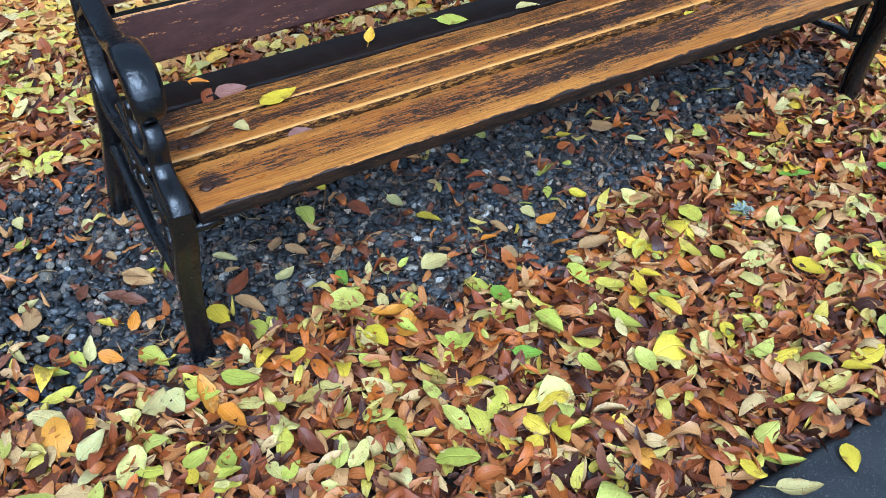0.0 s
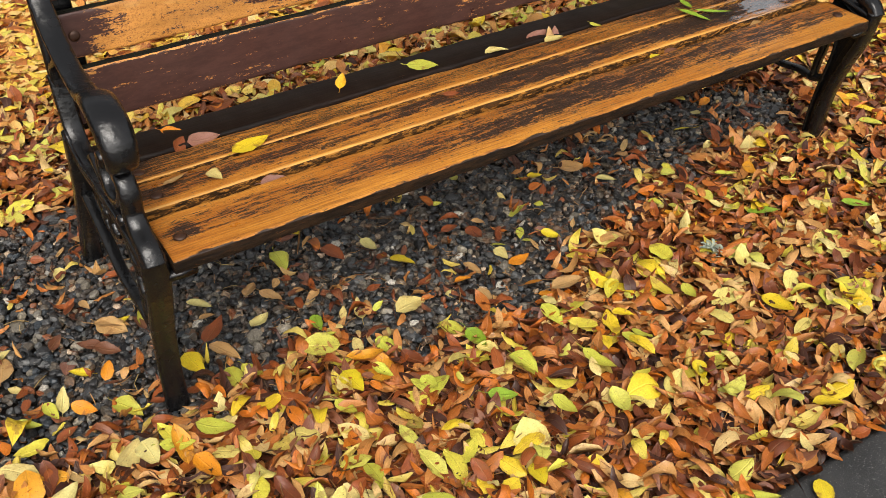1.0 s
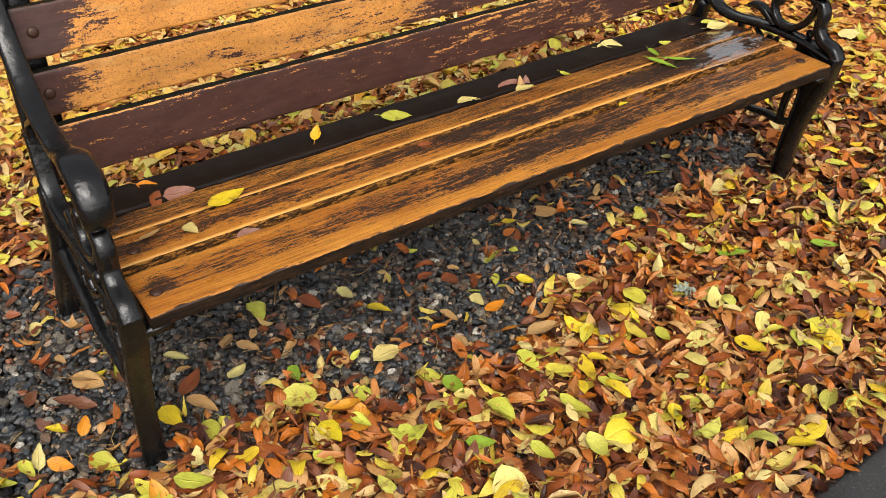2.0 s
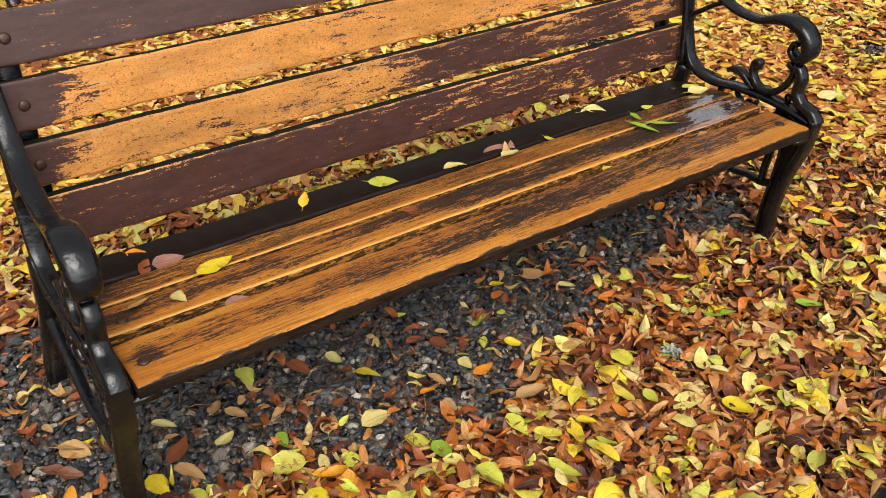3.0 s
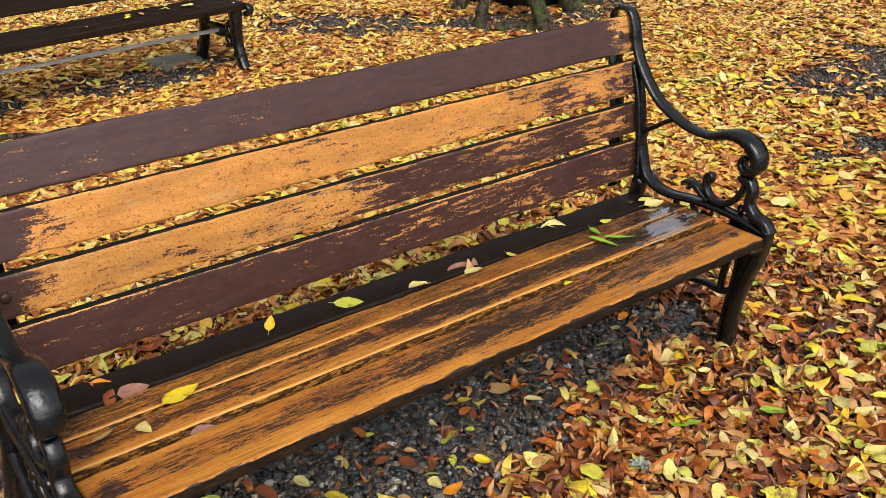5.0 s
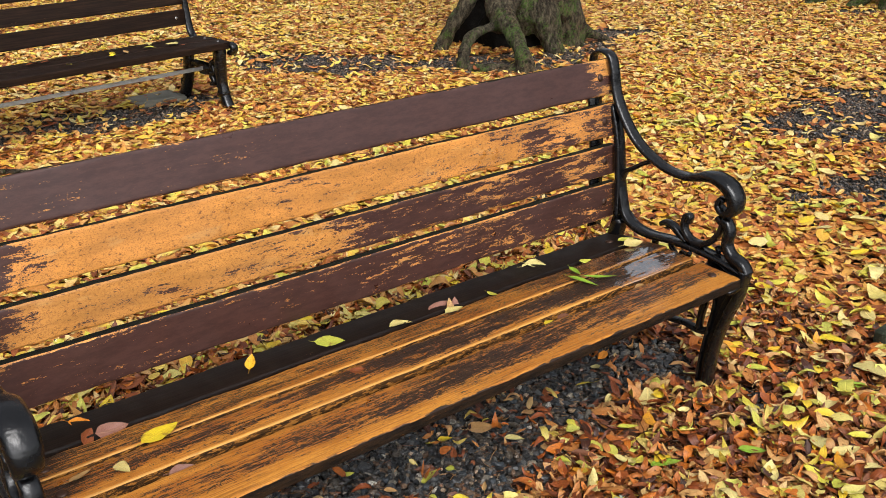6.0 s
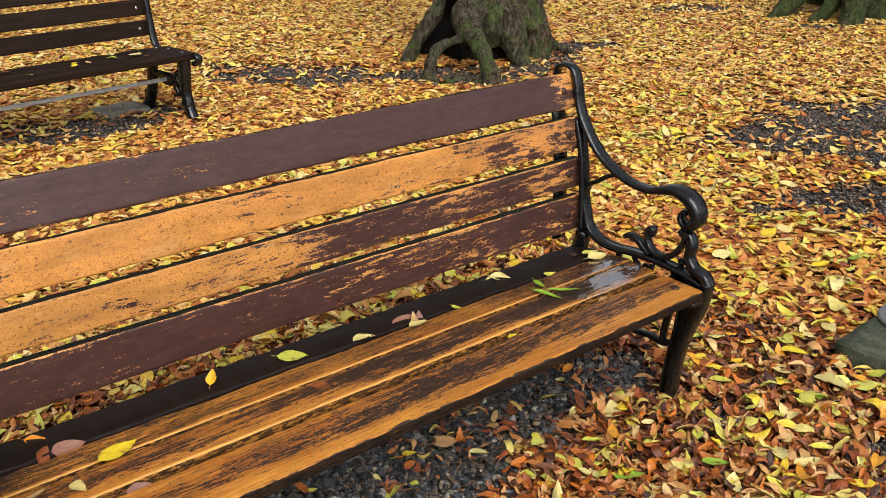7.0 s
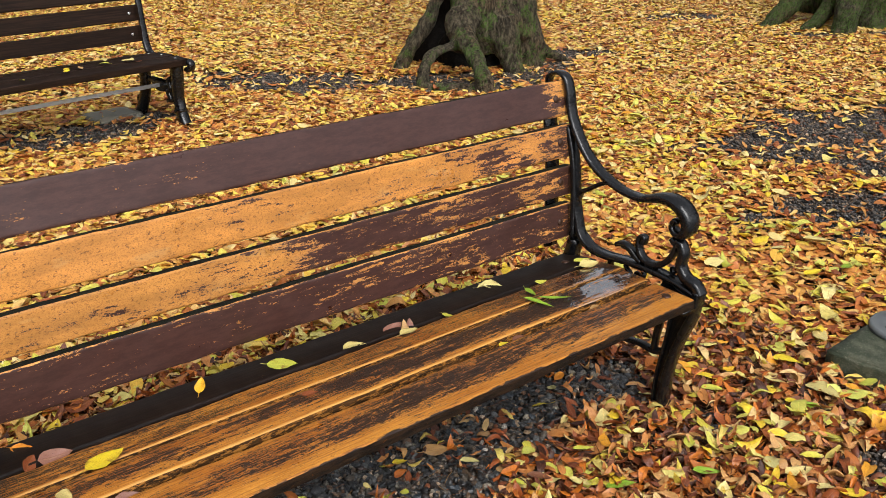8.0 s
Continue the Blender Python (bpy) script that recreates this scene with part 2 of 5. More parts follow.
def gravel_material(name, tint):
    """Wet mixed gravel: slate, grey, brown, rust and a few pale stones; tint: the colour of the dust on them."""
    n = Nodes(name)
    vec = n.coord()
    r = n.random(True)
    base = n.ramp(r, [(0.0, (0.012, 0.013, 0.015)), (0.18, (0.030, 0.031, 0.034)), (0.36, (0.055, 0.057, 0.062)), (0.50, (0.036, 0.045, 0.056)),
                      (0.62, (0.080, 0.066, 0.052)), (0.71, (0.090, 0.094, 0.098)), (0.80, (0.135, 0.082, 0.050)), (0.85, (0.17, 0.155, 0.13)),
                      (0.925, (0.27, 0.24, 0.19)), (0.965, (0.45, 0.43, 0.39)), (0.985, (0.22, 0.075, 0.030))], "CONSTANT")
    base = n.mix(1.0, base, tint, "MULTIPLY")
    g = n.noise(vec, 260.0, 5, 0.7)
    base = n.mix(n.step(g, 0.38, 0.64), n.mix(1.0, base, (0.55, 0.55, 0.55), "MULTIPLY"), n.mix(1.0, base, (1.25, 1.23, 1.19), "MULTIPLY"))
    band = n.step(n.noise(n.coord(scale=(90, 90, 260)), 1.0, 3, 0.6), 0.60, 0.66)
    base = n.mix(n.math("MULTIPLY", band, 0.45), base, (0.20, 0.19, 0.17))
    n.bsdf(Base_Color=base, Roughness=n.span(n.noise(vec, 60.0, 4), 0.3, 0.7, 0.24, 0.55), Specular_IOR_Level=0.5)
    n.bump(g, 0.5, 0.002)
    return n.m


def soil_material():
    n = Nodes("wet_soil")
    vec = n.coord()
    a = n.noise(vec, 3.0, 6, 0.6)
    b = n.noise(vec, 60.0, 6, 0.7)
    col = n.ramp(b, [(0.3, (0.006, 0.005, 0.004)), (0.55, (0.018, 0.014, 0.010)), (0.75, (0.040, 0.030, 0.022))])
    col = n.mix(n.step(a, 0.4, 0.7), col, n.mix(1.0, col, (1.5, 0.9, 0.6), "MULTIPLY"))
    n.bsdf(Base_Color=col, Roughness=0.6)
    n.bump(n.math("ADD", b, n.voronoi(vec, 70.0)), 0.7, 0.01)
    return n.m


def asphalt_material():
    n = Nodes("wet_asphalt")
    vec = n.coord()
    fine = n.noise(vec, 420.0, 5, 0.75)
    col = n.ramp(fine, [(0.30, (0.020, 0.021, 0.022)), (0.52, (0.046, 0.047, 0.048)), (0.72, (0.085, 0.086, 0.085))])
    col = n.mix(n.step(n.noise(vec, 9.0, 6), 0.4, 0.7), col, n.mix(1.0, col, (0.68, 0.69, 0.70), "MULTIPLY"))
    chip = n.step(n.noise(vec, 330.0, 3, 0.6), 0.615, 0.66)
    col = n.mix(chip, col, (0.22, 0.22, 0.21))
    n.bsdf(Base_Color=col, Roughness=n.span(n.noise(vec, 14.0, 4), 0.3, 0.7, 0.40, 0.65))
    n.bump(fine, 0.55, 0.003)
    return n.m


def bark_material(name, moss_from=0.465, tone=1.0):
    n = Nodes(name)
    vec = n.coord()
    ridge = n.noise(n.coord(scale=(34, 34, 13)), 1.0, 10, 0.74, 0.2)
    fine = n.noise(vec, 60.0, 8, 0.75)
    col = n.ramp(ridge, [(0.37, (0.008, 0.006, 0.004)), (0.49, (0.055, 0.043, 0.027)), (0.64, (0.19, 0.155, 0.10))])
    col = n.mix(n.math("MULTIPLY", n.step(n.noise(vec, 3.4, 4), 0.48, 0.62), 0.30), col, n.mix(1.0, col, (1.20, 0.80, 0.55), "MULTIPLY"))
    moss = n.math("MULTIPLY", n.step(n.noise(vec, 6.0, 9, 0.78), moss_from, moss_from + 0.08), n.step(fine, 0.42, 0.56))
    col = n.mix(n.math("MULTIPLY", moss, 0.9), col, n.mix(fine, (0.030, 0.065, 0.008), (0.115, 0.200, 0.030)))
    lichen = n.step(n.noise(vec, 130.0, 4, 0.7), 0.61, 0.66)
    col = n.mix(n.math("MULTIPLY", lichen, 0.7), col, (0.26, 0.25, 0.17))
    col = n.mix(1.0, col, (tone, tone, tone), "MULTIPLY")
    n.bsdf(Base_Color=col, Roughness=0.85, Specular_IOR_Level=0.2)
    n.bump(n.math("ADD", ridge, n.math("MULTIPLY", fine, 0.7)), 1.0, 0.05)
    return n.m


def slab_material():
    n = Nodes("mossy_concrete")
    vec = n.coord()
    a = n.noise(vec, 16.0, 7, 0.65)
    b = n.noise(vec, 120.0, 5, 0.7)
    col = n.mix(n.step(a, 0.40, 0.60), (0.022, 0.030, 0.013), (0.090, 0.090, 0.056))
    col = n.mix(n.math("MULTIPLY", n.step(b, 0.46, 0.58), 0.75), col, (0.040, 0.050, 0.024))
    col = n.mix(n.math("MULTIPLY", n.step(n.noise(vec, 260.0, 3, 0.6), 0.58, 0.66), 0.6), col, (0.26, 0.25, 0.17))
    n.bsdf(Base_Color=col, Roughness=0.7)
    n.bump(n.math("ADD", a, b), 0.9, 0.006)
    return n.m


def plain(name, col, rough=0.5, metal=0.0, grain=40.0):
    n = Nodes(name)
    vec = n.coord()
    s = n.noise(vec, grain, 5)
    n.bsdf(Base_Color=n.mix(s, tuple(c * 0.75 for c in col), tuple(min(1, c * 1.2) for c in col)),
           Roughness=n.span(s, 0.3, 0.7, max(0.05, rough - 0.1), rough + 0.1), Metallic=metal)
    n.bump(s, 0.15, 0.002)
    return n.m


IRON = cast_iron("black_iron_paint")
BOLT = bolt_iron()
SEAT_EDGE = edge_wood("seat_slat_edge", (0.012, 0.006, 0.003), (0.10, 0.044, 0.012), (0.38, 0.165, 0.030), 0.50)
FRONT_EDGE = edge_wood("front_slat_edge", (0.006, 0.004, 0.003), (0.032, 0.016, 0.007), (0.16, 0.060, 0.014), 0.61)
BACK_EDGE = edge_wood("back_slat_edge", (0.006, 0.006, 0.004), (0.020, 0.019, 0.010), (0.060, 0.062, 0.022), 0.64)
SOIL = soil_material()
GRAVEL = gravel_material("wet_gravel", (1.0, 0.98, 0.94))
DIRT_GRAVEL = gravel_material("dirty_gravel", (1.15, 0.90, 0.70))
ASPHALT = asphalt_material()
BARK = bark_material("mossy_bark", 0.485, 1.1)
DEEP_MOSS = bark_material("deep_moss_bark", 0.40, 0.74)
SLAB = slab_material()

# rotting bottom leaves, their colour darkened to deepen the shade between upper leaves
DECAYED_SHADE = leaf_material("leaf_litter_decayed_shade", [
    (0.00, (0.030, 0.012, 0.008)), (0.22, (0.075, 0.024, 0.012)), (0.48, (0.150, 0.042, 0.015)), (0.68, (0.090, 0.038, 0.026)), (0.82, (0.24, 0.075, 0.020))], True, (0.18, 0.5))
PILE = leaf_material("leaf_litter_mixed", [
    (0.00, (0.055, 0.018, 0.010)), (0.08, (0.150, 0.039, 0.012)), (0.20, (0.28, 0.072, 0.014)), (0.34, (0.41, 0.132, 0.023)), (0.47, (0.22, 0.086, 0.045)),
    (0.53, (0.49, 0.210, 0.056)), (0.67, (0.55, 0.315, 0.115)), (0.79, (0.61, 0.435, 0.185)), (0.85, (0.53, 0.160, 0.014)), (0.92, (0.57, 0.460, 0.105)), (0.96, (0.60, 0.500, 0.065))])
FRESH = leaf_material("leaf_litter_fresh", [
    (0.00, (0.62, 0.580, 0.070)), (0.20, (0.56, 0.570, 0.110)), (0.40, (0.66, 0.590, 0.180)), (0.58, (0.66, 0.570, 0.230)),
    (0.72, (0.48, 0.520, 0.070)), (0.80, (0.74, 0.560, 0.035)), (0.94, (0.68, 0.330, 0.025))])
GOLD = leaf_material("leaf_litter_golden", [
    (0.00, (0.20, 0.055, 0.016)), (0.10, (0.38, 0.125, 0.026)), (0.24, (0.54, 0.225, 0.042)), (0.40, (0.66, 0.350, 0.070)),
    (0.55, (0.74, 0.470, 0.070)), (0.70, (0.78, 0.580, 0.085)), (0.84, (0.78, 0.600, 0.180)), (0.94, (0.64, 0.540, 0.080))])
PALE_GOLD = leaf_material("leaf_litter_pale_golden", [
    (0.00, (0.26, 0.080, 0.024)), (0.10, (0.46, 0.180, 0.045)), (0.22, (0.62, 0.330, 0.095)), (0.38, (0.74, 0.500, 0.170)),
    (0.54, (0.79, 0.610, 0.130)), (0.68, (0.82, 0.690, 0.320)), (0.80, (0.68, 0.610, 0.110)), (0.91, (0.78, 0.510, 0.065))])
TAN = leaf_material("leaf_litter_tan", [
    (0.00, (0.13, 0.036, 0.013)), (0.07, (0.31, 0.085, 0.020)), (0.21, (0.46, 0.150, 0.029)), (0.40, (0.57, 0.240, 0.052)),
    (0.62, (0.66, 0.350, 0.100)), (0.78, (0.74, 0.500, 0.160)), (0.90, (0.74, 0.540, 0.070))])


def single_leaf(name, col):
    return leaf_material(name, [(0.0, col), (0.5, tuple(c * 0.88 for c in col))], False)


LEAF = {"yellow": single_leaf("yellow_leaf", (0.74, 0.60, 0.026)), "lime": single_leaf("lime_leaf", (0.57, 0.61, 0.085)),
        "green": single_leaf("green_leaf", (0.25, 0.42, 0.035)), "pale": single_leaf("pale_leaf", (0.66, 0.60, 0.24)),
        "tan": single_leaf("tan_leaf", (0.52, 0.33, 0.14)), "orange": single_leaf("orange_leaf", (0.68, 0.27, 0.016)), "golden": single_leaf("golden_leaf", (0.76, 0.46, 0.022)),
        "rust": single_leaf("rust_leaf", (0.27, 0.075, 0.022)), "brown": single_leaf("brown_leaf", (0.16, 0.062, 0.030)),
        "mauve": single_leaf("mauve_leaf", (0.27, 0.135, 0.105))}


# ---------------------------------------------------------------- mesh helpers
def to_mesh(name, bm, material, smooth=True):
    me = bpy.data.meshes.new(name)
    bm.normal_update()
    bm.to_mesh(me)
    bm.free()
    me.materials.append(material)
    if smooth:
        me.polygons.foreach_set("use_smooth", [True] * len(me.polygons))
    return me


def part(name, bm, material, parent, label="", smooth=True):
    ob = new(name, to_mesh(name, bm, material, smooth))
    ob.parent = parent
    return tagged(ob, label)


def thing(name, label, category, at=None, group="", kind=""):
    ob = new(name)
    ob.empty_display_size = 0.05
    if at is not None:
        ob.matrix_world = at
    return tagged(ob, label, category, group, kind)


def curve_points(ctrl, per=6):
    """Catmull-Rom through the control points (tuples of any length)."""
    p = [np.array(c, float) for c in ctrl]
    p = [2 * p[0] - p[1]] + p + [2 * p[-1] - p[-2]]
    out = []
    for k in range(1, len(p) - 2):
        a, b, c, d = p[k - 1:k + 3]
        for j in range(per):
            s = j / per
            out.append(0.5 * (2 * b + (c - a) * s + (2 * a - 5 * b + 4 * c - d) * s * s + (3 * b - a - 3 * c + d) * s ** 3))
    out.append(p[-2])
    return out


def sweep(bm, ctrl, x0=0.0, per=6, n=12, power=0.7):
    """A bar bent in the y-z plane. ctrl: (y, z, width across x, thickness)."""
    pts = curve_points(ctrl, per)
    rings = []
    for k, q in enumerate(pts):
        d = pts[min(k + 1, len(pts) - 1)][:2] - pts[max(k - 1, 0)][:2]
        d = d / max(1e-9, np.hypot(*d))
        nor = np.array((-d[1], d[0]))
        ring = []
        for j in range(n):
            a = 2 * math.pi * j / n
            ca, sa = math.cos(a), math.sin(a)
            cx = math.copysign(abs(ca) ** power, ca) * q[2] / 2
            cn = math.copysign(abs(sa) ** power, sa) * q[3] / 2
            yz = q[:2] + nor * cn
            ring.append(bm.verts.new((x0 + cx, yz[0], yz[1])))
        rings.append(ring)
    for a, b in zip(rings, rings[1:]):
        for j in range(n):
            bm.faces.new((a[j], a[(j + 1) % n], b[(j + 1) % n], b[j]))
    bm.faces.new(rings[0][::-1])
    bm.faces.new(rings[-1])


def tube(bm, ctrl, per=5, n=14, rough=0.0, seed=0.0):
    """A round bar through space. ctrl: (x, y, z, radius)."""
    pts = curve_points(ctrl, per)
    rings = []
    for k, q in enumerate(pts):
        d = Vector(pts[min(k + 1, len(pts) - 1)][:3] - pts[max(k - 1, 0)][:3]).normalized()
        side = d.cross(Vector((0.31, 0.95, 0.05))).normalized()
        up = d.cross(side)
        ring = []
        for j in range(n):
            a = 2 * math.pi * j / n
            way = side * math.cos(a) + up * math.sin(a)
            r = q[3]
            if rough:
                c = Vector(q[:3]) + way * r
                r *= 1 + rough * noise.fractal(c * 4.0 + Vector((seed, 0, 0)), 0.8, 2.0, 4)
            ring.append(bm.verts.new(Vector(q[:3]) + way * r))
        rings.append(ring)
    for a, b in zip(rings, rings[1:]):
        for j in range(n):
            bm.faces.new((a[j], a[(j + 1) % n], b[(j + 1) % n], b[j]))
    bm.faces.new(rings[0][::-1])
    bm.faces.new(rings[-1])


def dome(bm, centre, axis, r, h):
    """A low round bolt head."""
    axis = Vector(axis).normalized()
    side = axis.orthogonal().normalized()
    up = axis.cross(side)
    c = Vector(centre)
    rings = []
    for f, g in ((1.0, -0.2), (1.0, 0.25), (0.82, 0.65), (0.45, 0.93)):
        rings.append([bm.verts.new(c + (side * math.cos(a) + up * math.sin(a)) * r * f + axis * h * g)
                      for a in (2 * math.pi * j / 12 for j in range(12))])
    top = bm.verts.new(c + axis * h)
    for a, b in zip(rings, rings[1:]):
        for j in range(12):
            bm.faces.new((a[j], a[(j + 1) % 12], b[(j + 1) % 12], b[j]))
    for j in range(12):
        bm.faces.new((rings[-1][j], rings[-1][(j + 1) % 12], top))


def slat_mesh(x0, x1, face_a, face_b, thick, wear=0.0015, radius=0.005, n=56, seed=0.0):
    """A board along x. Its show face runs from face_a to face_b (y, z); the board lies behind it, to the left of a->b."""
    a, b = Vector((0, *face_a)), Vector((0, *face_b))
    w = (b - a).length
    u = (b - a) / w
    v = Vector((0, -u.z, u.y))
    if v.z > 0 and abs(u.y) > abs(u.z):
        v = -v
    if abs(u.z) > abs(u.y) and v.y < 0:
        v = -v
    prof = []
    k2 = 2.1 * radius
    corners = ((radius, radius, 180, ((k2, 0), (w - k2, 0))), (w - radius, radius, 270, ((w, k2), (w, thick - k2))),
               (w - radius, thick - radius, 0, ((w - k2, thick), (k2, thick))), (radius, thick - radius, 90, ((0, thick - k2), (0, k2))))
    for cu, cv, a0, extra in corners:
        for k in range(4):
            g = radians(a0 + 30 * k)
            prof.append((cu + radius * math.cos(g), cv + radius * math.sin(g)))
        prof += extra
    bm = bmesh.new()
    uv = bm.loops.layers.uv.new("uv")
    rings = []
    for i in range(n + 1):
        x = x0 + (x1 - x0) * i / n
        ring = []
        for pu, pv in prof:
            p = a + u * pu + v * pv + Vector((x, 0, 0))
            q = Vector((x * 9, pu * 30 + seed, pv * 30))
            near = 1.0 if (pu < radius * 1.1 or pu > w - radius * 1.1) else 0.3
            d = (noise.noise(q) + 0.6 * noise.noise(q * 3.7) + 0.15 * noise.noise(q * 9.1)) * wear * near
            ring.append((bm.verts.new(p + (u if pu > w / 2 else -u) * (d - wear * 0.5 * near) - v * d * 0.4), (x, pu / w), pv))
        rings.append(ring)
    m = len(prof)
    for r, s in zip(rings, rings[1:]):
        for j in range(m):
            q = (r[j], r[(j + 1) % m], s[(j + 1) % m], s[j])
            face = bm.faces.new([p[0] for p in q])
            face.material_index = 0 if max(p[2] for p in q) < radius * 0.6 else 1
            for loop, p in zip(face.loops, q):
                loop[uv].uv = p[1]
    bm.faces.new([p[0] for p in rings[0][::-1]]).material_index = 1
    bm.faces.new([p[0] for p in rings[-1]]).material_index = 1
    bmesh.ops.recalc_face_normals(bm, faces=bm.faces)
    return bm, -v


# ---------------------------------------------------------------- ground
def grid_sheet(name, xs, ys, height, material, label):
    bm = bmesh.new()
    vs = [[bm.verts.new((x, y, height(x, y))) for x in xs] for y in ys]
    for j in range(len(ys) - 1):
        for i in range(len(xs) - 1):
            bm.faces.new((vs[j][i], vs[j][i + 1], vs[j + 1][i + 1], vs[j + 1][i]))
    ob = new(name, to_mesh(name, bm, material))
    return tagged(ob, label, name, "", "structure")


PATH_EDGE = -0.70


def ground_height(x, y):
    if -3 < x < 14 and PATH_EDGE < y < 12:
        fade = min(1.0, (y - PATH_EDGE) * 5)
        return -0.018 + fade * 0.006 * noise.noise(Vector((x * 1.7, y * 1.7, 3.0)))
    return -0.012


fine = [-3 + 0.18 * k for k in range(95)]
xs = [-400, -120, -40, -15, -6] + fine + [15, 18, 25, 45, 120, 400]
ys = [-400, -120, -40, -15, -8, -5, -3.4, -2, -1.2] + [PATH_EDGE + 0.18 * k for k in range(71)] + [13, 16, 22, 40, 120, 400]
ground = grid_sheet("ground", xs, ys, ground_height, SOIL, "dark wet soil under fallen leaves and gravel")

road_bm = bmesh.new()
n_road = 60
rows = []
for i in range(n_road + 1):
    x = -9 + 18 * i / n_road
    e = PATH_EDGE + 0.012 * noise.noise(Vector((x * 3, 0, 0)))
    rows.append([road_bm.verts.new((x, yy, zz)) for yy, zz in ((e, -0.03), (e - 0.004, 0.004), (e - 0.02, 0.010), (-2.2, 0.014), (-3.6, 0.010), (-3.62, -0.03))])
for a, b in zip(rows, rows[1:]):
    for j in range(5):
        road_bm.faces.new((a[j], a[j + 1], b[j + 1], b[j]))
bmesh.ops.recalc_face_normals(road_bm, faces=road_bm.faces)
path_ob = new("pavement", to_mesh("pavement", road_bm, ASPHALT))
tagged(path_ob, "wet dark asphalt footpath with fine pale aggregate", "footpath", "", "structure")


# where the ground is bare gravel: 1 inside, 0 outside
def interp(x, table):
    return float(np.interp(x, [r[0] for r in table], [r[1] for r in table]))


FRONT = ((-1.25, 0.60), (-0.95, 0.22), (-0.6, 0.10), (-0.3, 0.08), (-0.1, 0.0), (0.0, -0.01), (0.15, 0.04), (0.3, 0.03), (0.45, -0.06), (0.7, -0.11), (0.95, -0.05), (1.15, 0.08), (1.35, 0.18), (1.6, 0.13),
         (1.85, 0.11), (1.95, 0.18), (2.05, 0.45))
BACK = ((-1.25, 0.60), (-0.95, 0.92), (-0.3, 1.02), (0.0, 0.98), (0.3, 0.80), (0.6, 0.66), (1.2, 0.62), (1.6, 0.55), (1.9, 0.46), (2.05, 0.42))
# further bare patches: x, y, half length, half breadth, turn
PATCHES = ((1.62, 4.36, 0.98, 0.42, -6), (0.70, 4.40, 0.60, 0.35, -20), (3.55, 4.80, 1.15, 0.50, -45), (4.50, 4.05, 0.95, 0.48, -42),
           (5.35, 1.32, 1.50, 0.88, -10), (4.10, 0.60, 0.80, 0.42, -22), (5.95, 4.35, 0.70, 0.30, -35), (2.6, 1.75, 0.20, 0.10, -40),
           (8.75, 5.05, 1.05, 0.34, -30), (8.65, 3.55, 0.40, 0.20, -50), (9.25, 3.10, 0.35, 0.20, -50), (1.9, -0.05, 0.12, 0.05, 60), (6.4, 5.6, 0.6, 0.15, -40),
           (2.22, 4.45, 0.34, 0.26, -40), (5.25, 3.98, 0.85, 0.32, 24), (3.95, 4.42, 0.55, 0.30, -42), (2.56, -0.22, 0.20, 0.12, -30), (2.10, -0.48, 0.14, 0.09, -40))


def bare_raw(x, y):
    j = 0.10 * noise.noise(Vector((x * 4.3, y * 4.3, 0.5))) + 0.06 * noise.noise(Vector((x * 13, y * 13, 2.5)))
    g = 0.0
    if -1.25 < x < 2.05:
        a = y - interp(x, FRONT) + j
        b = interp(x, BACK) - y + j
        g = min(a, b) / 0.10
    for px, py, ha, hb, turn in PATCHES:
        c, s = math.cos(radians(turn)), math.sin(radians(turn))
        dx, dy = x - px, y - py
        e = math.hypot((dx * c + dy * s) / ha, (-dx * s + dy * c) / hb)
        if e < 1.6:
            g = max(g, min(0.93, (1.0 - e + 3.6 * j) * 2.0))
    return max(0.0, min(1.0, g))


GX0, GY0, CELL, GNX, GNY = -1.65, -0.95, 0.025, 494, 304
BARE = np.array([[bare_raw(GX0 + i * CELL, GY0 + k * CELL) for i in range(GNX)] for k in range(GNY)])


def bare(x, y):
    i, k = int((x - GX0) / CELL + 0.5), int((y - GY0) / CELL + 0.5)
    return float(BARE[k, i]) if 0 <= i < GNX and 0 <= k < GNY else 0.0


# ---------------------------------------------------------------- gravel
def ico(sub):
    bm = bmesh.new()
    bmesh.ops.create_icosphere(bm, subdivisions=sub, radius=1.0)
    v = np.array([x.co[:] for x in bm.verts])
    f = np.array([[x.index for x in q.verts] for q in bm.faces])
    bm.free()
    return v, f


def joined(name, verts, faces, material, label, category, uv=None, smooth=True):
    me = bpy.data.meshes.new(name)
    k = faces.shape[1]
    me.vertices.add(len(verts))
    me.vertices.foreach_set("co", verts.astype(np.float32).ravel())
    me.loops.add(faces.size)
    me.loops.foreach_set("vertex_index", faces.astype(np.int32).ravel())
    me.polygons.add(len(faces))
    me.polygons.foreach_set("loop_start", np.arange(0, faces.size, k, dtype=np.int32))
    me.polygons.foreach_set("use_smooth", np.full(len(faces), smooth))
    if uv is not None:
        layer = me.uv_layers.new(name="uv")
        layer.data.foreach_set("uv", uv[faces.ravel()].astype(np.float32).ravel())
    me.update(calc_edges=True)
    me.validate()
    me.materials.append(material)
    ob = new(name, me)
    return tagged(ob, label, category, "", "stuff")


def rotations(rng, n):
    q = rng.normal(size=(n, 4))
    q /= np.linalg.norm(q, axis=1)[:, None]
    w, x, y, z = q.T
    return np.stack([1 - 2 * (y * y + z * z), 2 * (x * y - z * w), 2 * (x * z + y * w), 2 * (x * y + z * w), 1 - 2 * (x * x + z * z), 2 * (y * z - x * w),
                     2 * (x * z - y * w), 2 * (y * z + x * w), 1 - 2 * (x * x + y * y)], axis=1).reshape(n, 3, 3)


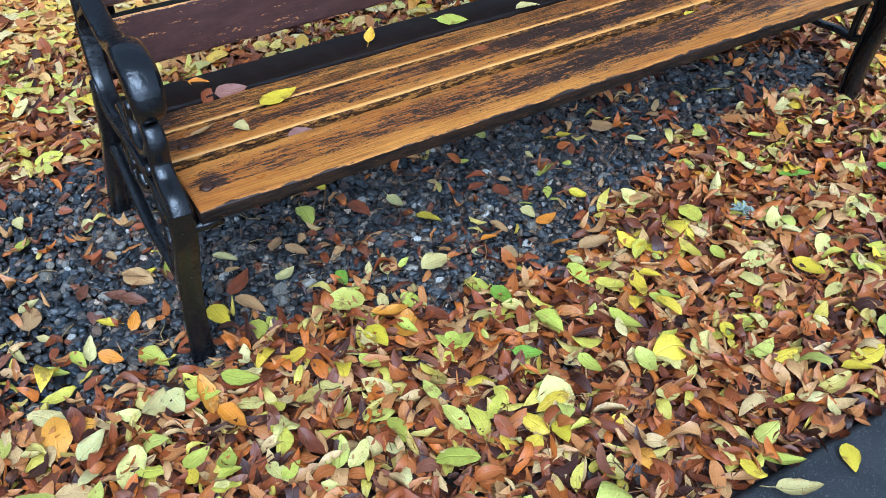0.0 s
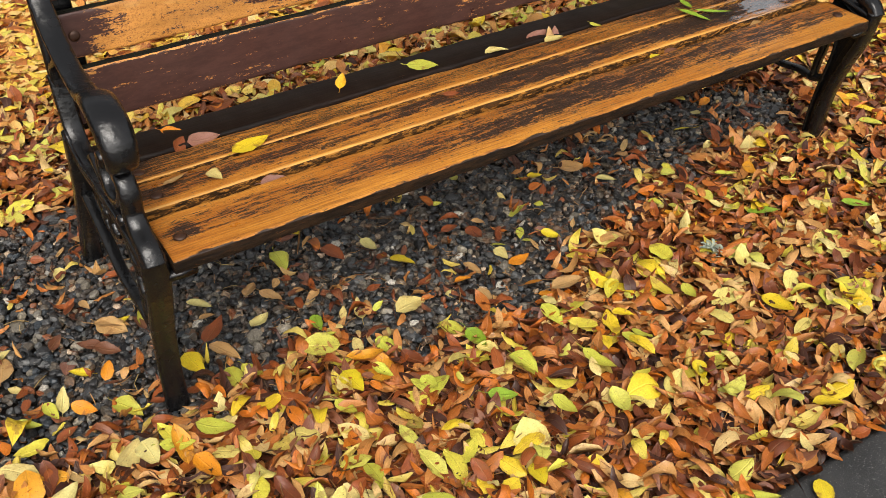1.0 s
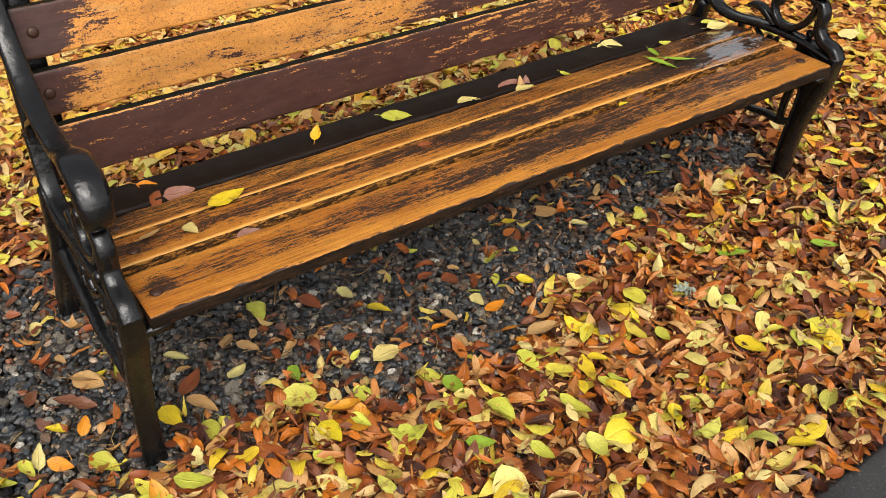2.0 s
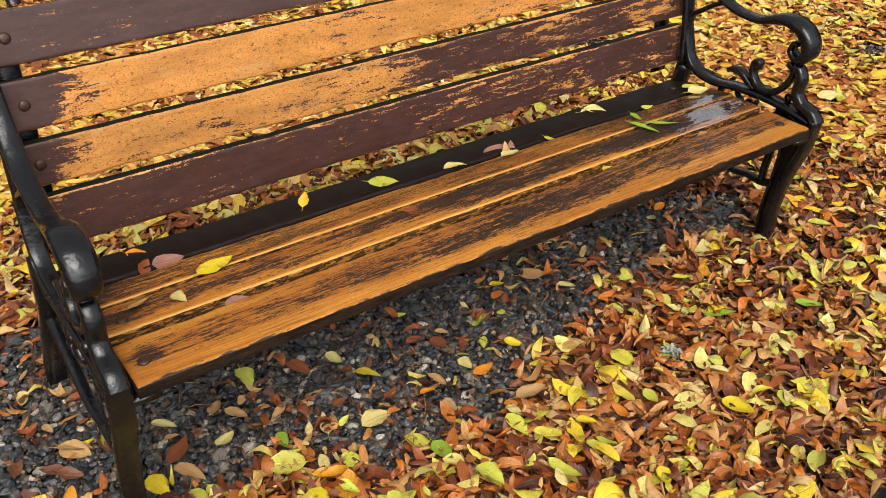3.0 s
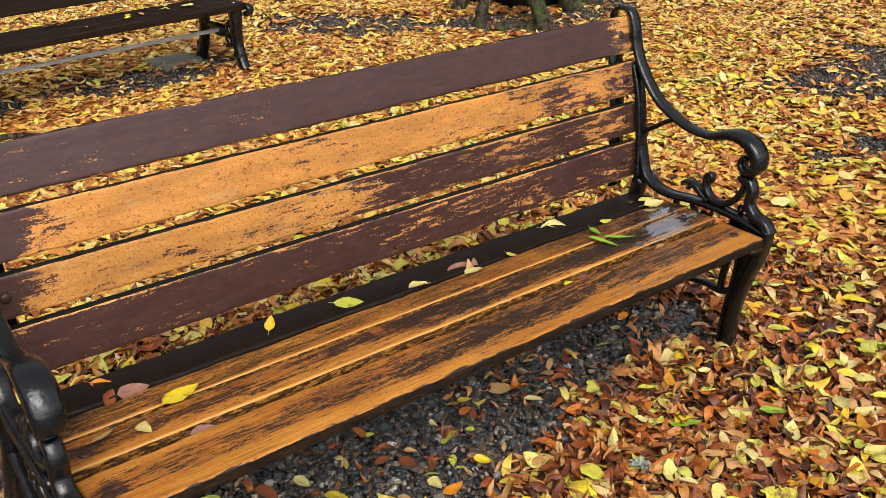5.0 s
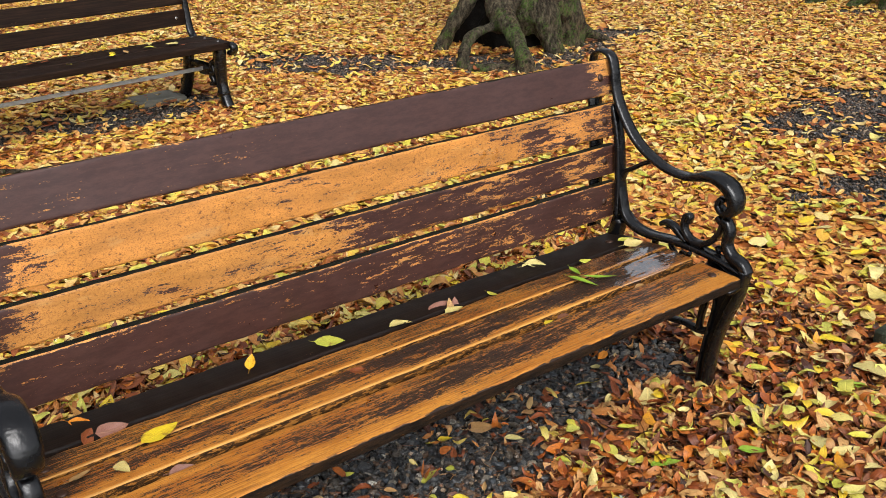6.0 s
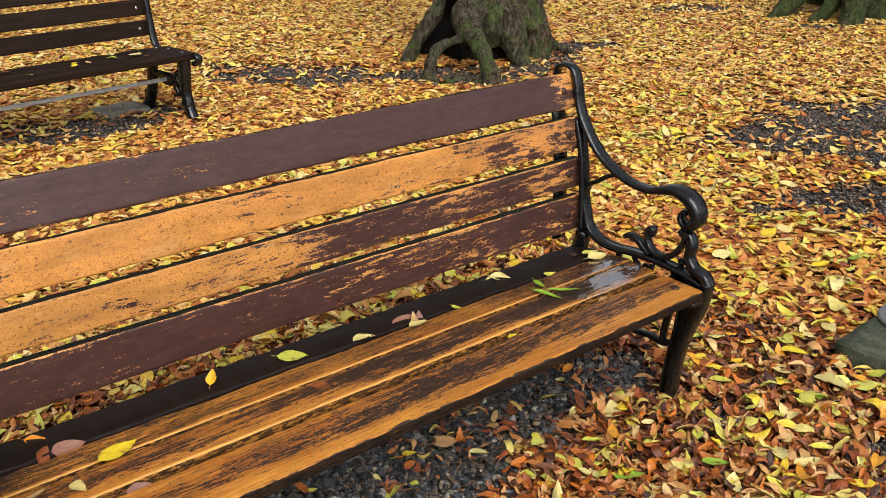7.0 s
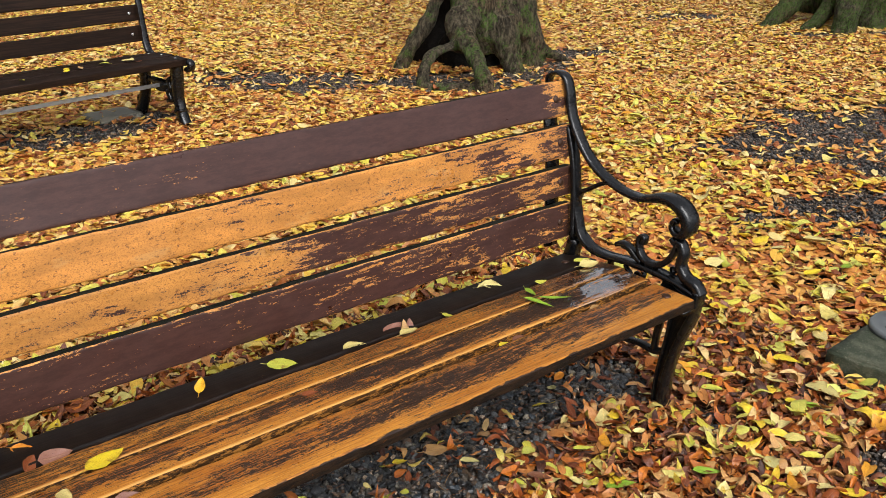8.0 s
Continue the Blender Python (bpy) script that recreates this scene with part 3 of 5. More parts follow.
def make_gravel(name, area, per_m2, size, sub, seed, label, material, lift=0.0):
    rng = np.random.default_rng(seed)
    x0, x1, y0, y1 = area
    d = 1.0 / math.sqrt(per_m2)
    gx, gy = np.meshgrid(np.arange(x0, x1, d), np.arange(y0, y1, d))
    gx = gx + (np.arange(gx.shape[0]) % 2)[:, None] * d * 0.5
    xy = np.stack([gx.ravel(), gy.ravel()], axis=1)
    n = len(xy)
    xy = xy + rng.uniform(-0.33, 0.33, (n, 2)) * d
    keep = np.array([bare(x, y) > 0.05 + 0.3 * r for (x, y), r in zip(xy, rng.random(n))])
    xy = xy[keep]
    n = len(xy)
    tv, tf = ico(sub)
    kinds = []
    for k in range(14):
        off = rng.uniform(-50, 50, 3)
        d = np.array([1 + 0.45 * noise.noise(Vector(p * 1.0 + off)) + 0.14 * noise.noise(Vector(p * 2.4 + off)) for p in tv])
        cut = rng.normal(size=(5, 3))
        cut /= np.linalg.norm(cut, axis=1)[:, None]
        q = tv * d[:, None]
        for c in cut:                                    # broken, flattened sides
            over = np.maximum(0.0, q @ c - 0.64)
            q = q - 0.85 * over[:, None] * c
        kinds.append(q)
    kinds = np.array(kinds)
    s = size * rng.lognormal(0, 0.27, n).clip(0.5, 1.5) * np.where(rng.random(n) < 0.08, 1.35, 1.0)
    shape = np.stack([s * rng.uniform(0.95, 1.40, n), s * rng.uniform(0.75, 1.0, n), s * rng.uniform(0.55, 0.95, n)], axis=1)
    v = kinds[rng.integers(0, 14, n)] * shape[:, None, :]
    yaw, tip = rng.uniform(0, 6.283, n), rng.normal(0, 0.55, n)
    c, sn, ct, st = np.cos(yaw), np.sin(yaw), np.cos(tip), np.sin(tip)
    zero = np.zeros(n)
    rx = np.stack([np.ones(n), zero, zero, zero, ct, -st, zero, st, ct], axis=1).reshape(n, 3, 3)
    rz = np.stack([c, -sn, zero, sn, c, zero, zero, zero, np.ones(n)], axis=1).reshape(n, 3, 3)
    v = np.einsum("nij,nkj->nki", rz @ rx, v)
    z = lift + rng.uniform(-0.007, 0.007, n)
    v += np.concatenate([xy, z[:, None]], axis=1)[:, None, :]
    f = tf[None] + (np.arange(n) * len(tv))[:, None, None]
    return joined(name, v.reshape(-1, 3), f.reshape(-1, 3), material, label, "gravel", None, False)


make_gravel("gravel", (-1.3, 2.1, -0.30, 1.15), 3500, 0.0096, 2, 11, "dark wet rounded gravel under and around the bench", GRAVEL)
make_gravel("gravel", (-0.2, 10.5, -0.65, 6.5), 4600, 0.0078, 1, 12, "dark gravel showing in bare patches among fallen leaves", DIRT_GRAVEL)


# ---------------------------------------------------------------- leaves
STATIONS = {5: ((0.0, 0.0), (0.07, 0.42), (0.20, 0.80), (0.40, 1.0), (0.62, 0.94), (0.82, 0.60), (0.93, 0.27), (1.0, 0.0)), 4: ((0.0, 0.0), (0.12, 0.62), (0.38, 1.0), (0.70, 0.86), (0.91, 0.38), (1.0, 0.0))}


def leaf_template(k):
    """Grid of three across; returns s, side and faces."""
    st = STATIONS[k]
    s, side = [], []
    for a, w in st[1:-1]:
        for e in (-1, 0, 1):
            s.append(a), side.append(e * w)
    m = len(st) - 2
    s += [0.0, 1.0]
    side += [0.0, 0.0]
    base, tip = 3 * m, 3 * m + 1
    f = []
    for j in range(m - 1):
        for e in (0, 1):
            a, b = 3 * j + e, 3 * j + e + 1
            f += [(a, b, b + 3), (a, b + 3, a + 3)]
    f += [(base, 1, 0), (base, 2, 1), (tip, 3 * m - 3, 3 * m - 2), (tip, 3 * m - 2, 3 * m - 1)]
    return np.array(s), np.array(side), np.array(f)


def make_leaves(name, xy, rng, k, material, label, length=0.070, pile=0.028, tilt=0.30, lift=0.004, slim=0.46, crumple=1.0):
    n = len(xy)
    s, side, tf = leaf_template(k)
    L = length * rng.normal(1.0, 0.25, n).clip(0.45, 1.45)
    W = L * slim * rng.normal(1.0, 0.16, n).clip(0.6, 1.4)
    fold = rng.normal(0.25, 0.40, n) * crumple
    curl = rng.normal(0.06, 0.30, n) * crumple
    bend = rng.normal(0.0, 0.12, n)
    px = (s[None] - 0.5) * L[:, None]
    side_n = side[None] * rng.normal(1.0, 0.07, (n, len(s))).clip(0.7, 1.3)
    py = side_n * W[:, None] / 2 * np.cos(fold)[:, None] + bend[:, None] * L[:, None] * ((s - 0.5) ** 2)[None] * 2
    pz = np.abs(side)[None] * W[:, None] / 2 * np.sin(fold)[:, None] + curl[:, None] * L[:, None] * ((s - 0.5) ** 2)[None] * 2.4
    pz += rng.normal(0, 0.0016, pz.shape)
    v = np.stack([px, py, pz], axis=2)
    yaw = rng.uniform(0, 6.283, n)
    a, b = rng.normal(0, tilt, n), rng.normal(0, tilt, n)
    flip = np.where(rng.random(n) < 0.4, -1.0, 1.0)
    v[:, :, 2] *= flip[:, None]
    zero, one = np.zeros(n), np.ones(n)
    ry = np.stack([np.cos(a), zero, np.sin(a), zero, one, zero, -np.sin(a), zero, np.cos(a)], axis=1).reshape(n, 3, 3)
    rx = np.stack([one, zero, zero, zero, np.cos(b), -np.sin(b), zero, np.sin(b), np.cos(b)], axis=1).reshape(n, 3, 3)
    rz = np.stack([np.cos(yaw), -np.sin(yaw), zero, np.sin(yaw), np.cos(yaw), zero, zero, zero, one], axis=1).reshape(n, 3, 3)
    v = np.einsum("nij,nkj->nki", rz @ ry @ rx, v)
    low = v[:, :, 2].min(axis=1)
    z = lift + rng.random(n) * pile - low * 0.55
    v += np.concatenate([xy, z[:, None]], axis=1)[:, None, :]
    uv1 = np.stack([0.5 + side * 0.5, s], axis=1)
    uv = np.tile(uv1, (n, 1))
    f = tf[None] + (np.arange(n) * len(s))[:, None, None]
    return joined(name, v.reshape(-1, 3), f.reshape(-1, 3), material, label, "leaves", uv)


def scatter(rng, area, per_m2, rule):
    x0, x1, y0, y1 = area
    n = int((x1 - x0) * (y1 - y0) * per_m2)
    xy = rng.uniform((x0, y0), (x1, y1), (n, 2))
    keep = np.array([rule(x, y) > r for (x, y), r in zip(xy, rng.random(n))])
    return xy[keep]


def thick_cover(x, y):
    if y < PATH_EDGE - 0.004 + 0.05 * noise.noise(Vector((x * 6, y * 6, 0))):
        return 0.0
    return max(0.0, min(1.0, 1.0 - 1.12 * bare(x, y) + 0.35 * noise.noise(Vector((x * 7, y * 7, 4.0))) * (bare(x, y) > 0)))


rng = np.random.default_rng(5)
NEAR = (-1.4, 2.6, -0.76, 1.6)


def near_rule(x, y):
    return thick_cover(x, y)


def mid_rule(x, y):
    if NEAR[0] < x < NEAR[1] and NEAR[2] < y < NEAR[3]:
        return 0.0
    if y < 0.16 * (x - 2.4) - 0.8 or y > 2.2 * (x + 1.6) + 1.2:
        return 0.0
    return thick_cover(x, y) if x < 5.5 and y < 5.2 else 0.0


def far_rule(x, y):
    if x < 5.5 and y < 5.2:
        return 0.0
    if y < 0.16 * (x - 2.4) - 0.6 or y > 2.2 * (x + 1.6) + 1.2:
        return 0.0
    return thick_cover(x, y)


make_leaves("leaf_litter", scatter(rng, NEAR, 2600, near_rule), rng, 4, DECAYED_SHADE, "rotting leaves at the bottom of the litter, darkened for the shade in its gaps", 0.056, 0.006, 0.14, -0.004, 0.46)
make_leaves("leaf_litter", scatter(rng, NEAR, 3300, near_rule), rng, 5, PILE, "thick wet litter of brown, tan and yellow leaves", 0.053, 0.028, 0.26, 0.003, 0.40, 1.25)
make_leaves("leaf_litter", scatter(rng, NEAR, 160, near_rule), rng, 5, FRESH, "freshly fallen yellow-green leaves lying on the litter", 0.062, 0.010, 0.20, 0.026, 0.54, 0.8)


def end_rule(x, y):
    return thick_cover(x, y) * (0.45 if x < 0.15 else 1.0) if y > min(0.62, 0.35 + 0.25 * x) else 0.0


make_leaves("leaf_litter", scatter(rng, (-1.4, 2.4, 0.3, 1.6), 330, end_rule), rng, 5, PALE_GOLD, "pale yellow leaves lying behind the bench", 0.066, 0.010, 0.20, 0.024, 0.50)
make_leaves("leaf_litter", scatter(rng, (-1.4, 2.4, 0.3, 1.6), 70, end_rule), rng, 5, FRESH, "yellow-green leaves lying behind the bench", 0.068, 0.010, 0.20, 0.026, 0.50)


def sparse_rule(x, y):
    b = bare(x, y)
    return 0.0 if b < 0.2 else max(0.0, 0.35 + 1.1 * noise.noise(Vector((x * 4.1, y * 4.1, 7.0))))


make_leaves("leaf_litter", scatter(rng, (-1.3, 2.1, -0.3, 1.15), 640, sparse_rule), rng, 5, PILE, "loose brown and tan leaves strewn over gravel", 0.042, 0.006, 0.30, 0.012, 0.38, 1.5)
make_leaves("leaf_litter", scatter(rng, (-0.8, 5.6, -0.8, 5.3), 2200, mid_rule), rng, 4, TAN, "wet litter of rust, tan and yellow leaves", 0.064, 0.016, 0.15, 0.002, 0.42, 0.7)
make_leaves("leaf_litter", scatter(rng, (-0.8, 5.6, 1.2, 5.3), 520, mid_rule), rng, 4, PALE_GOLD, "pale golden leaves on the litter behind the bench", 0.066, 0.012, 0.14, 0.014, 0.46, 0.7)


def patch_rule(x, y):
    return 0.0 if bare(x, y) < 0.2 or (x < 2.1 and y < 1.2) else max(0.0, 0.5 + 0.9 * noise.noise(Vector((x * 3.1, y * 3.1, 5.0))))


make_leaves("leaf_litter", scatter(rng, (0, 9.5, -0.6, 6.0), 170, patch_rule), rng, 4, PALE_GOLD, "loose golden and brown leaves strewn over bare patches", 0.062, 0.006, 0.22, 0.012, 0.44)
make_leaves("leaf_litter", scatter(rng, (-0.8, 5.6, -0.8, 5.3), 420, mid_rule), rng, 4, GOLD, "golden yellow leaves lying on the brown litter", 0.066, 0.012, 0.14, 0.014, 0.46, 0.7)
make_leaves("leaf_litter", scatter(rng, (1.8, 5.6, -0.8, 3.0), 75, mid_rule), rng, 5, FRESH, "fresh yellow-green leaves dotted over the litter", 0.072, 0.010, 0.20, 0.026, 0.50)
make_leaves("leaf_litter", scatter(rng, (-0.8, 19, -0.8, 17), 300, far_rule), rng, 4, TAN, "distant carpet of rust-coloured leaves", 0.074, 0.012, 0.13, 0.004, 0.46, 0.7)
make_leaves("leaf_litter", scatter(rng, (-0.8, 19, -0.8, 17), 950, far_rule), rng, 4, PALE_GOLD, "distant carpet of golden leaves", 0.074, 0.012, 0.13, 0.008, 0.46, 0.7)


def outer_rule(x, y):
    seen = (NEAR[0] < x < NEAR[1] and NEAR[2] < y < NEAR[3]) or (y >= 0.16 * (x - 2.4) - 0.8 and y <= 2.2 * (x + 1.6) + 1.2 and x > -0.8)
    return 0.0 if seen or y < PATH_EDGE + 0.02 or bare(x, y) > 0.3 else 1.0


make_leaves("leaf_litter", scatter(rng, (-5.5, 7.5, -0.74, 7), 420, outer_rule), rng, 4, TAN, "carpet of rust and tan leaves beside the bench", 0.088, 0.018, 0.20, 0.002, 0.50)
make_leaves("leaf_litter", scatter(rng, (-12, 20, -0.76, 18), 130, outer_rule), rng, 4, TAN, "carpet of fallen leaves under the park trees", 0.115, 0.012, 0.15, 0.002, 0.52)


def make_stalks(xy, rng, label, z0, z1):
    """Loose leaf stalks: thin bent three-sided sticks."""
    n = len(xy)
    L = rng.uniform(0.018, 0.055, n)
    r = rng.uniform(0.0006, 0.0013, n)
    s = np.array([-0.5, 0.0, 0.5])
    bend = rng.normal(0, 0.14, n)
    a = np.array([0.0, 2.1, 4.2])
    v = np.zeros((n, 3, 3, 3))
    v[..., 0] = (s[None, :, None] * L[:, None, None])
    v[..., 1] = (bend * L)[:, None, None] * (1 - 4 * s ** 2)[None, :, None] + r[:, None, None] * np.cos(a)[None, None, :]
    v[..., 2] = rng.normal(0, 0.12, n)[:, None, None] * v[..., 0] + r[:, None, None] * np.sin(a)[None, None, :]
    v = v.reshape(n, 9, 3)
    yaw = rng.uniform(0, 6.283, n)
    c, sn = np.cos(yaw)[:, None], np.sin(yaw)[:, None]
    x, y = v[:, :, 0] * c - v[:, :, 1] * sn, v[:, :, 0] * sn + v[:, :, 1] * c
    z = v[:, :, 2] + rng.uniform(z0, z1, n)[:, None]
    v = np.stack([x + xy[:, :1], y + xy[:, 1:], z], axis=2)
    tf = np.array([(3 * k + j, 3 * k + (j + 1) % 3, 3 * k + 3 + (j + 1) % 3, 3 * k + 3 + j) for k in (0, 1) for j in range(3)])
    f = tf[None] + (np.arange(n) * 9)[:, None, None]
    return joined("leaf_stalks", v.reshape(-1, 3), f.reshape(-1, 4), STALK, label, "stalks")


STALK = leaf_material("dry_leaf_stalk", [(0.0, (0.10, 0.035, 0.014)), (0.4, (0.22, 0.085, 0.030)), (0.7, (0.42, 0.25, 0.10)), (0.9, (0.58, 0.46, 0.18))])
make_stalks(scatter(rng, NEAR, 420, near_rule), rng, "loose brown and yellow leaf stalks on the litter", 0.020, 0.038)
make_stalks(scatter(rng, (-1.3, 2.1, -0.3, 1.15), 260, lambda x, y: bare(x, y)), rng, "thin brown leaf stalks lying on gravel", 0.010, 0.018)


def leaf_mesh(name, length, width, fold, curl, stem, seed, material):
    """One leaf with midrib fold, curl, a toothed uneven edge and a stalk, its base at the origin, along x."""
    r = random.Random(seed)
    bm = bmesh.new()
    layer = bm.loops.layers.uv.new("uv")
    m, across = 9, (-1, -0.55, 0, 0.55, 1)
    grid = []
    bend = r.uniform(-0.12, 0.12)
    lift = r.uniform(-0.2, 0.2)
    for i in range(m + 1):
        s = i / m
        w = math.sin(math.pi * s ** 0.80) ** 0.80 * (1 - 0.22 * s) * width * 0.56
        w *= 1 + r.uniform(-0.07, 0.07)
        row = []
        for e in across:
            yy = e * w * math.cos(fold) + bend * length * (s - 0.5) ** 2
            zz = abs(e) * w * math.sin(fold) + curl * length * (s - 0.45) ** 2 * 2 + lift * e * w * (s - 0.3) + r.uniform(-1, 1) * 0.0007
            row.append((bm.verts.new((s * length, yy, zz)), (0.5 + 0.5 * e, s)))
        grid.append(row)
    for i in range(m):
        for j in range(4):
            q = (grid[i][j], grid[i + 1][j], grid[i + 1][j + 1], grid[i][j + 1])
            face = bm.faces.new([p[0] for p in q])
            for loop, p in zip(face.loops, q):
                loop[layer].uv = p[1]
    if stem:
        rings = []
        for k in range(5):
            s = k / 4
            c = Vector((-stem * s, 0.15 * stem * s * s * r.uniform(-1, 1), curl * length * 0.4 + 0.12 * stem * s * s))
            rings.append([bm.verts.new(c + Vector((0, math.cos(a), math.sin(a))) * 0.0011) for a in (0, 2.1, 4.2)])
        for a, b in zip(rings, rings[1:]):
            for j in range(3):
                bm.faces.new((a[j], a[(j + 1) % 3], b[(j + 1) % 3], b[j]))
    bmesh.ops.remove_doubles(bm, verts=[v[0] for row in (grid[0], grid[-1]) for v in row], dist=0.0004)
    low = min(v.co.z for v in bm.verts)
    bmesh.ops.translate(bm, verts=bm.verts, vec=(-length / 2, 0, -low))
    return to_mesh(name, bm, material)


WORDS = {"yellow": "bright yellow", "lime": "yellow-green", "green": "fresh green", "pale": "pale yellow", "tan": "dry tan",
         "orange": "orange", "rust": "rust-red", "brown": "dark brown", "mauve": "dull mauve-brown", "golden": "golden yellow"}
leaf_store = {}


def leaf_data(colour, kind):
    key = (colour, kind)
    if key not in leaf_store:
        r = random.Random(sum(map(ord, colour)) * 7 + kind)
        leaf_store[key] = leaf_mesh("leaf", 0.072, 0.038 * r.uniform(0.85, 1.15), r.uniform(0.1, 0.5), r.uniform(-0.12, 0.30), r.choice((0.0, 0.014, 0.022)), kind * 31 + len(colour), LEAF[colour])
    return leaf_store[key]


def fallen_leaf(x, y, z, colour, turn, size=0.072, kind=0, tip=0.0, roll=0.0, on="the gravel", group="leaves on the gravel"):
    ob = new("fallen_leaf", leaf_data(colour, kind))
    ob.matrix_world = pose(x, y, z, roll, tip, turn) @ Matrix.Scale(size / 0.072, 4)
    return tagged(ob, f"{WORDS[colour]} fallen leaf lying on {on}", "leaf", group)


# scattered single leaves on the bare gravel
rg = random.Random(21)
count = 0
while count < 170:
    x, y = rg.uniform(-0.9, 2.0), rg.uniform(-0.2, 1.0)
    if bare(x, y) < 0.25 or noise.noise(Vector((x * 3.5, y * 3.5, 9.0))) < rg.uniform(-0.55, 0.45):
        continue
    colour = rg.choices(("lime", "pale", "tan", "orange", "rust", "brown", "mauve", "yellow"), (12, 13, 20, 8, 24, 16, 6, 6))[0]
    fallen_leaf(x, y, 0.015, colour, rg.uniform(0, 360), rg.uniform(0.030, 0.060), rg.randrange(5), rg.uniform(-28, 28), rg.uniform(-35, 35))
    count += 1


# single leaves that stand out: x, y, turn, length
PALE_SPOTS = ((0.116, 0.358, -44, 0.064), (0.207, 0.232, 27, 0.062), (0.516, 0.1, 3, 0.087), (0.548, 0.346, -79, 0.064), (0.797, 0.143, -88, 0.055), (1.223, 0.259, -49, 0.057), (1.357, -0.018, -68, 0.061), (-0.123, -0.021, -85, 0.078), (0.738, -0.76, -36, 0.1), (-0.286, -0.044, 29, 0.075), (-0.301, 0.426, 28, 0.052), (-0.383, -0.009, -15, 0.043))
TAN_SPOTS = ((0.116, 0.314, 4, 0.04), (-0.071, 0.394, -55, 0.1), (0.107, 0.186, -64, 0.087), (0.234, 0.347, 48, 0.059), (0.267, 0.303, -65, 0.067), (0.827, 0.288, -42, 0.036), (1.187, 0.361, -17, 0.093), (1.269, 0.162, -67, 0.065), (0.843, -0.05, -13, 0.079), (0.677, 0.037, -102, 0.064), (-0.069, 0.404, -38, 0.085), (-0.307, 0.385, 72, 0.1))
RUST_SPOTS = ((0.112, 0.262, 38, 0.082), (0.459, 0.368, -71, 0.075), (1.031, -0.002, -23, 0.05), (0.75, 0.301, -6, 0.048), (0.789, 0.246, -102, 0.076), (0.478, 0.2, -3, 0.037), (-0.24, 0.13, 29, 0.051))
YELLOW_SPOTS = ((0.037, 0.186, -81, 0.076), (0.585, 0.252, -54, 0.067), (0.943, 0.141, -56, 0.052), (1.073, 0.377, -42, 0.043), (0.879, -0.199, -56, 0.052), (0.938, -0.135, -81, 0.055), (0.284, -0.06, -88, 0.077), (1.183, -0.365, -78, 0.084), (0.891, -0.422, -117, 0.056), (1.038, -0.623, -35, 0.061), (0.869, -0.758, -117, 0.063), (0.456, -0.455, -102, 0.062))
LIME_SPOTS = ((0.091, 0.098, -91, 0.085), (0.131, 0.094, -78, 0.069), (0.337, 0.406, -98, 0.084), (0.403, 0.01, -92, 0.071), (0.55, -0.03, -72, 0.089), (0.749, -0.118, -94, 0.077), (0.78, 0.413, -27, 0.035), (1.236, 0.085, -69, 0.045), (1.055, -0.223, -102, 0.053), (1.484, 0.082, -35, 0.061), (0.603, -0.211, -87, 0.072), (0.602, -0.347, -77, 0.065), (0.306, 0.088, 6, 0.04), (0.413, -0.15, -81, 0.052), (0.349, -0.068, -68, 0.058))
LIME_SPOTS_B = ((0.843, -0.282, -79, 0.074), (0.738, -0.285, -72, 0.096), (-0.118, 0.135, -57, 0.074), (0.004, -0.026, -41, 0.079), (0.762, -0.705, -36, 0.077), (0.205, -0.292, -85, 0.065), (0.238, -0.119, -70, 0.061), (0.607, -0.207, -86, 0.081), (-0.135, -0.168, 15, 0.06), (-0.252, 0.206, -83, 0.059), (-0.262, 0.655, 44, 0.065), (-0.073, -0.03, -19, 0.069), (-0.095, -0.228, 10, 0.046), (-0.002, -0.28, 20, 0.047), (-0.301, 0.194, -29, 0.06))
GREEN_SPOTS = ((0.312, 0.16, -95, 0.061), (0.568, -0.089, -88, 0.065), (1.437, -0.089, -31, 0.088), (0.516, -0.257, -45, 0.062))
BROWN_SPOTS = ((0.315, 0.284, 19, 0.037), (1.298, 0.07, -53, 0.066))
ORANGE_SPOTS = ((0.819, 0.101, 8, 0.063), (0.664, 0.11, -15, 0.041), (0.796, -0.035, -36, 0.035), (-0.043, -0.113, -71, 0.1))
END_SPOTS = (("pale", 3.445, 0.509, -62, 0.125), ("green", 3.275, 0.286, 10, 0.075), ("yellow", 3.107, 0.334, -20, 0.085), ("yellow", 2.549, 0.384, -80, 0.075), ("yellow", 2.373, 0.007, -70, 0.095),
             ("lime", 2.042, 0.051, -45, 0.080), ("pale", 2.221, -0.043, -85, 0.070), ("pale", 2.286, -0.174, -90, 0.115), ("green", 2.172, -0.186, -35, 0.065), ("lime", 1.736, -0.082, 40, 0.070))
END_SPOTS_B = (("green", 1.657, -0.198, -40, 0.078), ("pale", 1.838, -0.358, -30, 0.080), ("pale", 1.827, -0.282, 45, 0.070), ("lime", 2.483, 0.270, -45, 0.080), ("lime", 2.227, 0.277, -25, 0.070),
               ("yellow", 2.160, -0.147, -40, 0.050), ("orange", 2.358, 0.121, -100, 0.070), ("golden", 2.182, 0.092, -20, 0.045))
for k, (colour, x, y, turn, size) in enumerate(END_SPOTS + END_SPOTS_B):
    fallen_leaf(x, y, 0.036, colour, turn, size, k % 5, rg.uniform(-8, 8), rg.uniform(-14, 14), "the leaf litter", "")
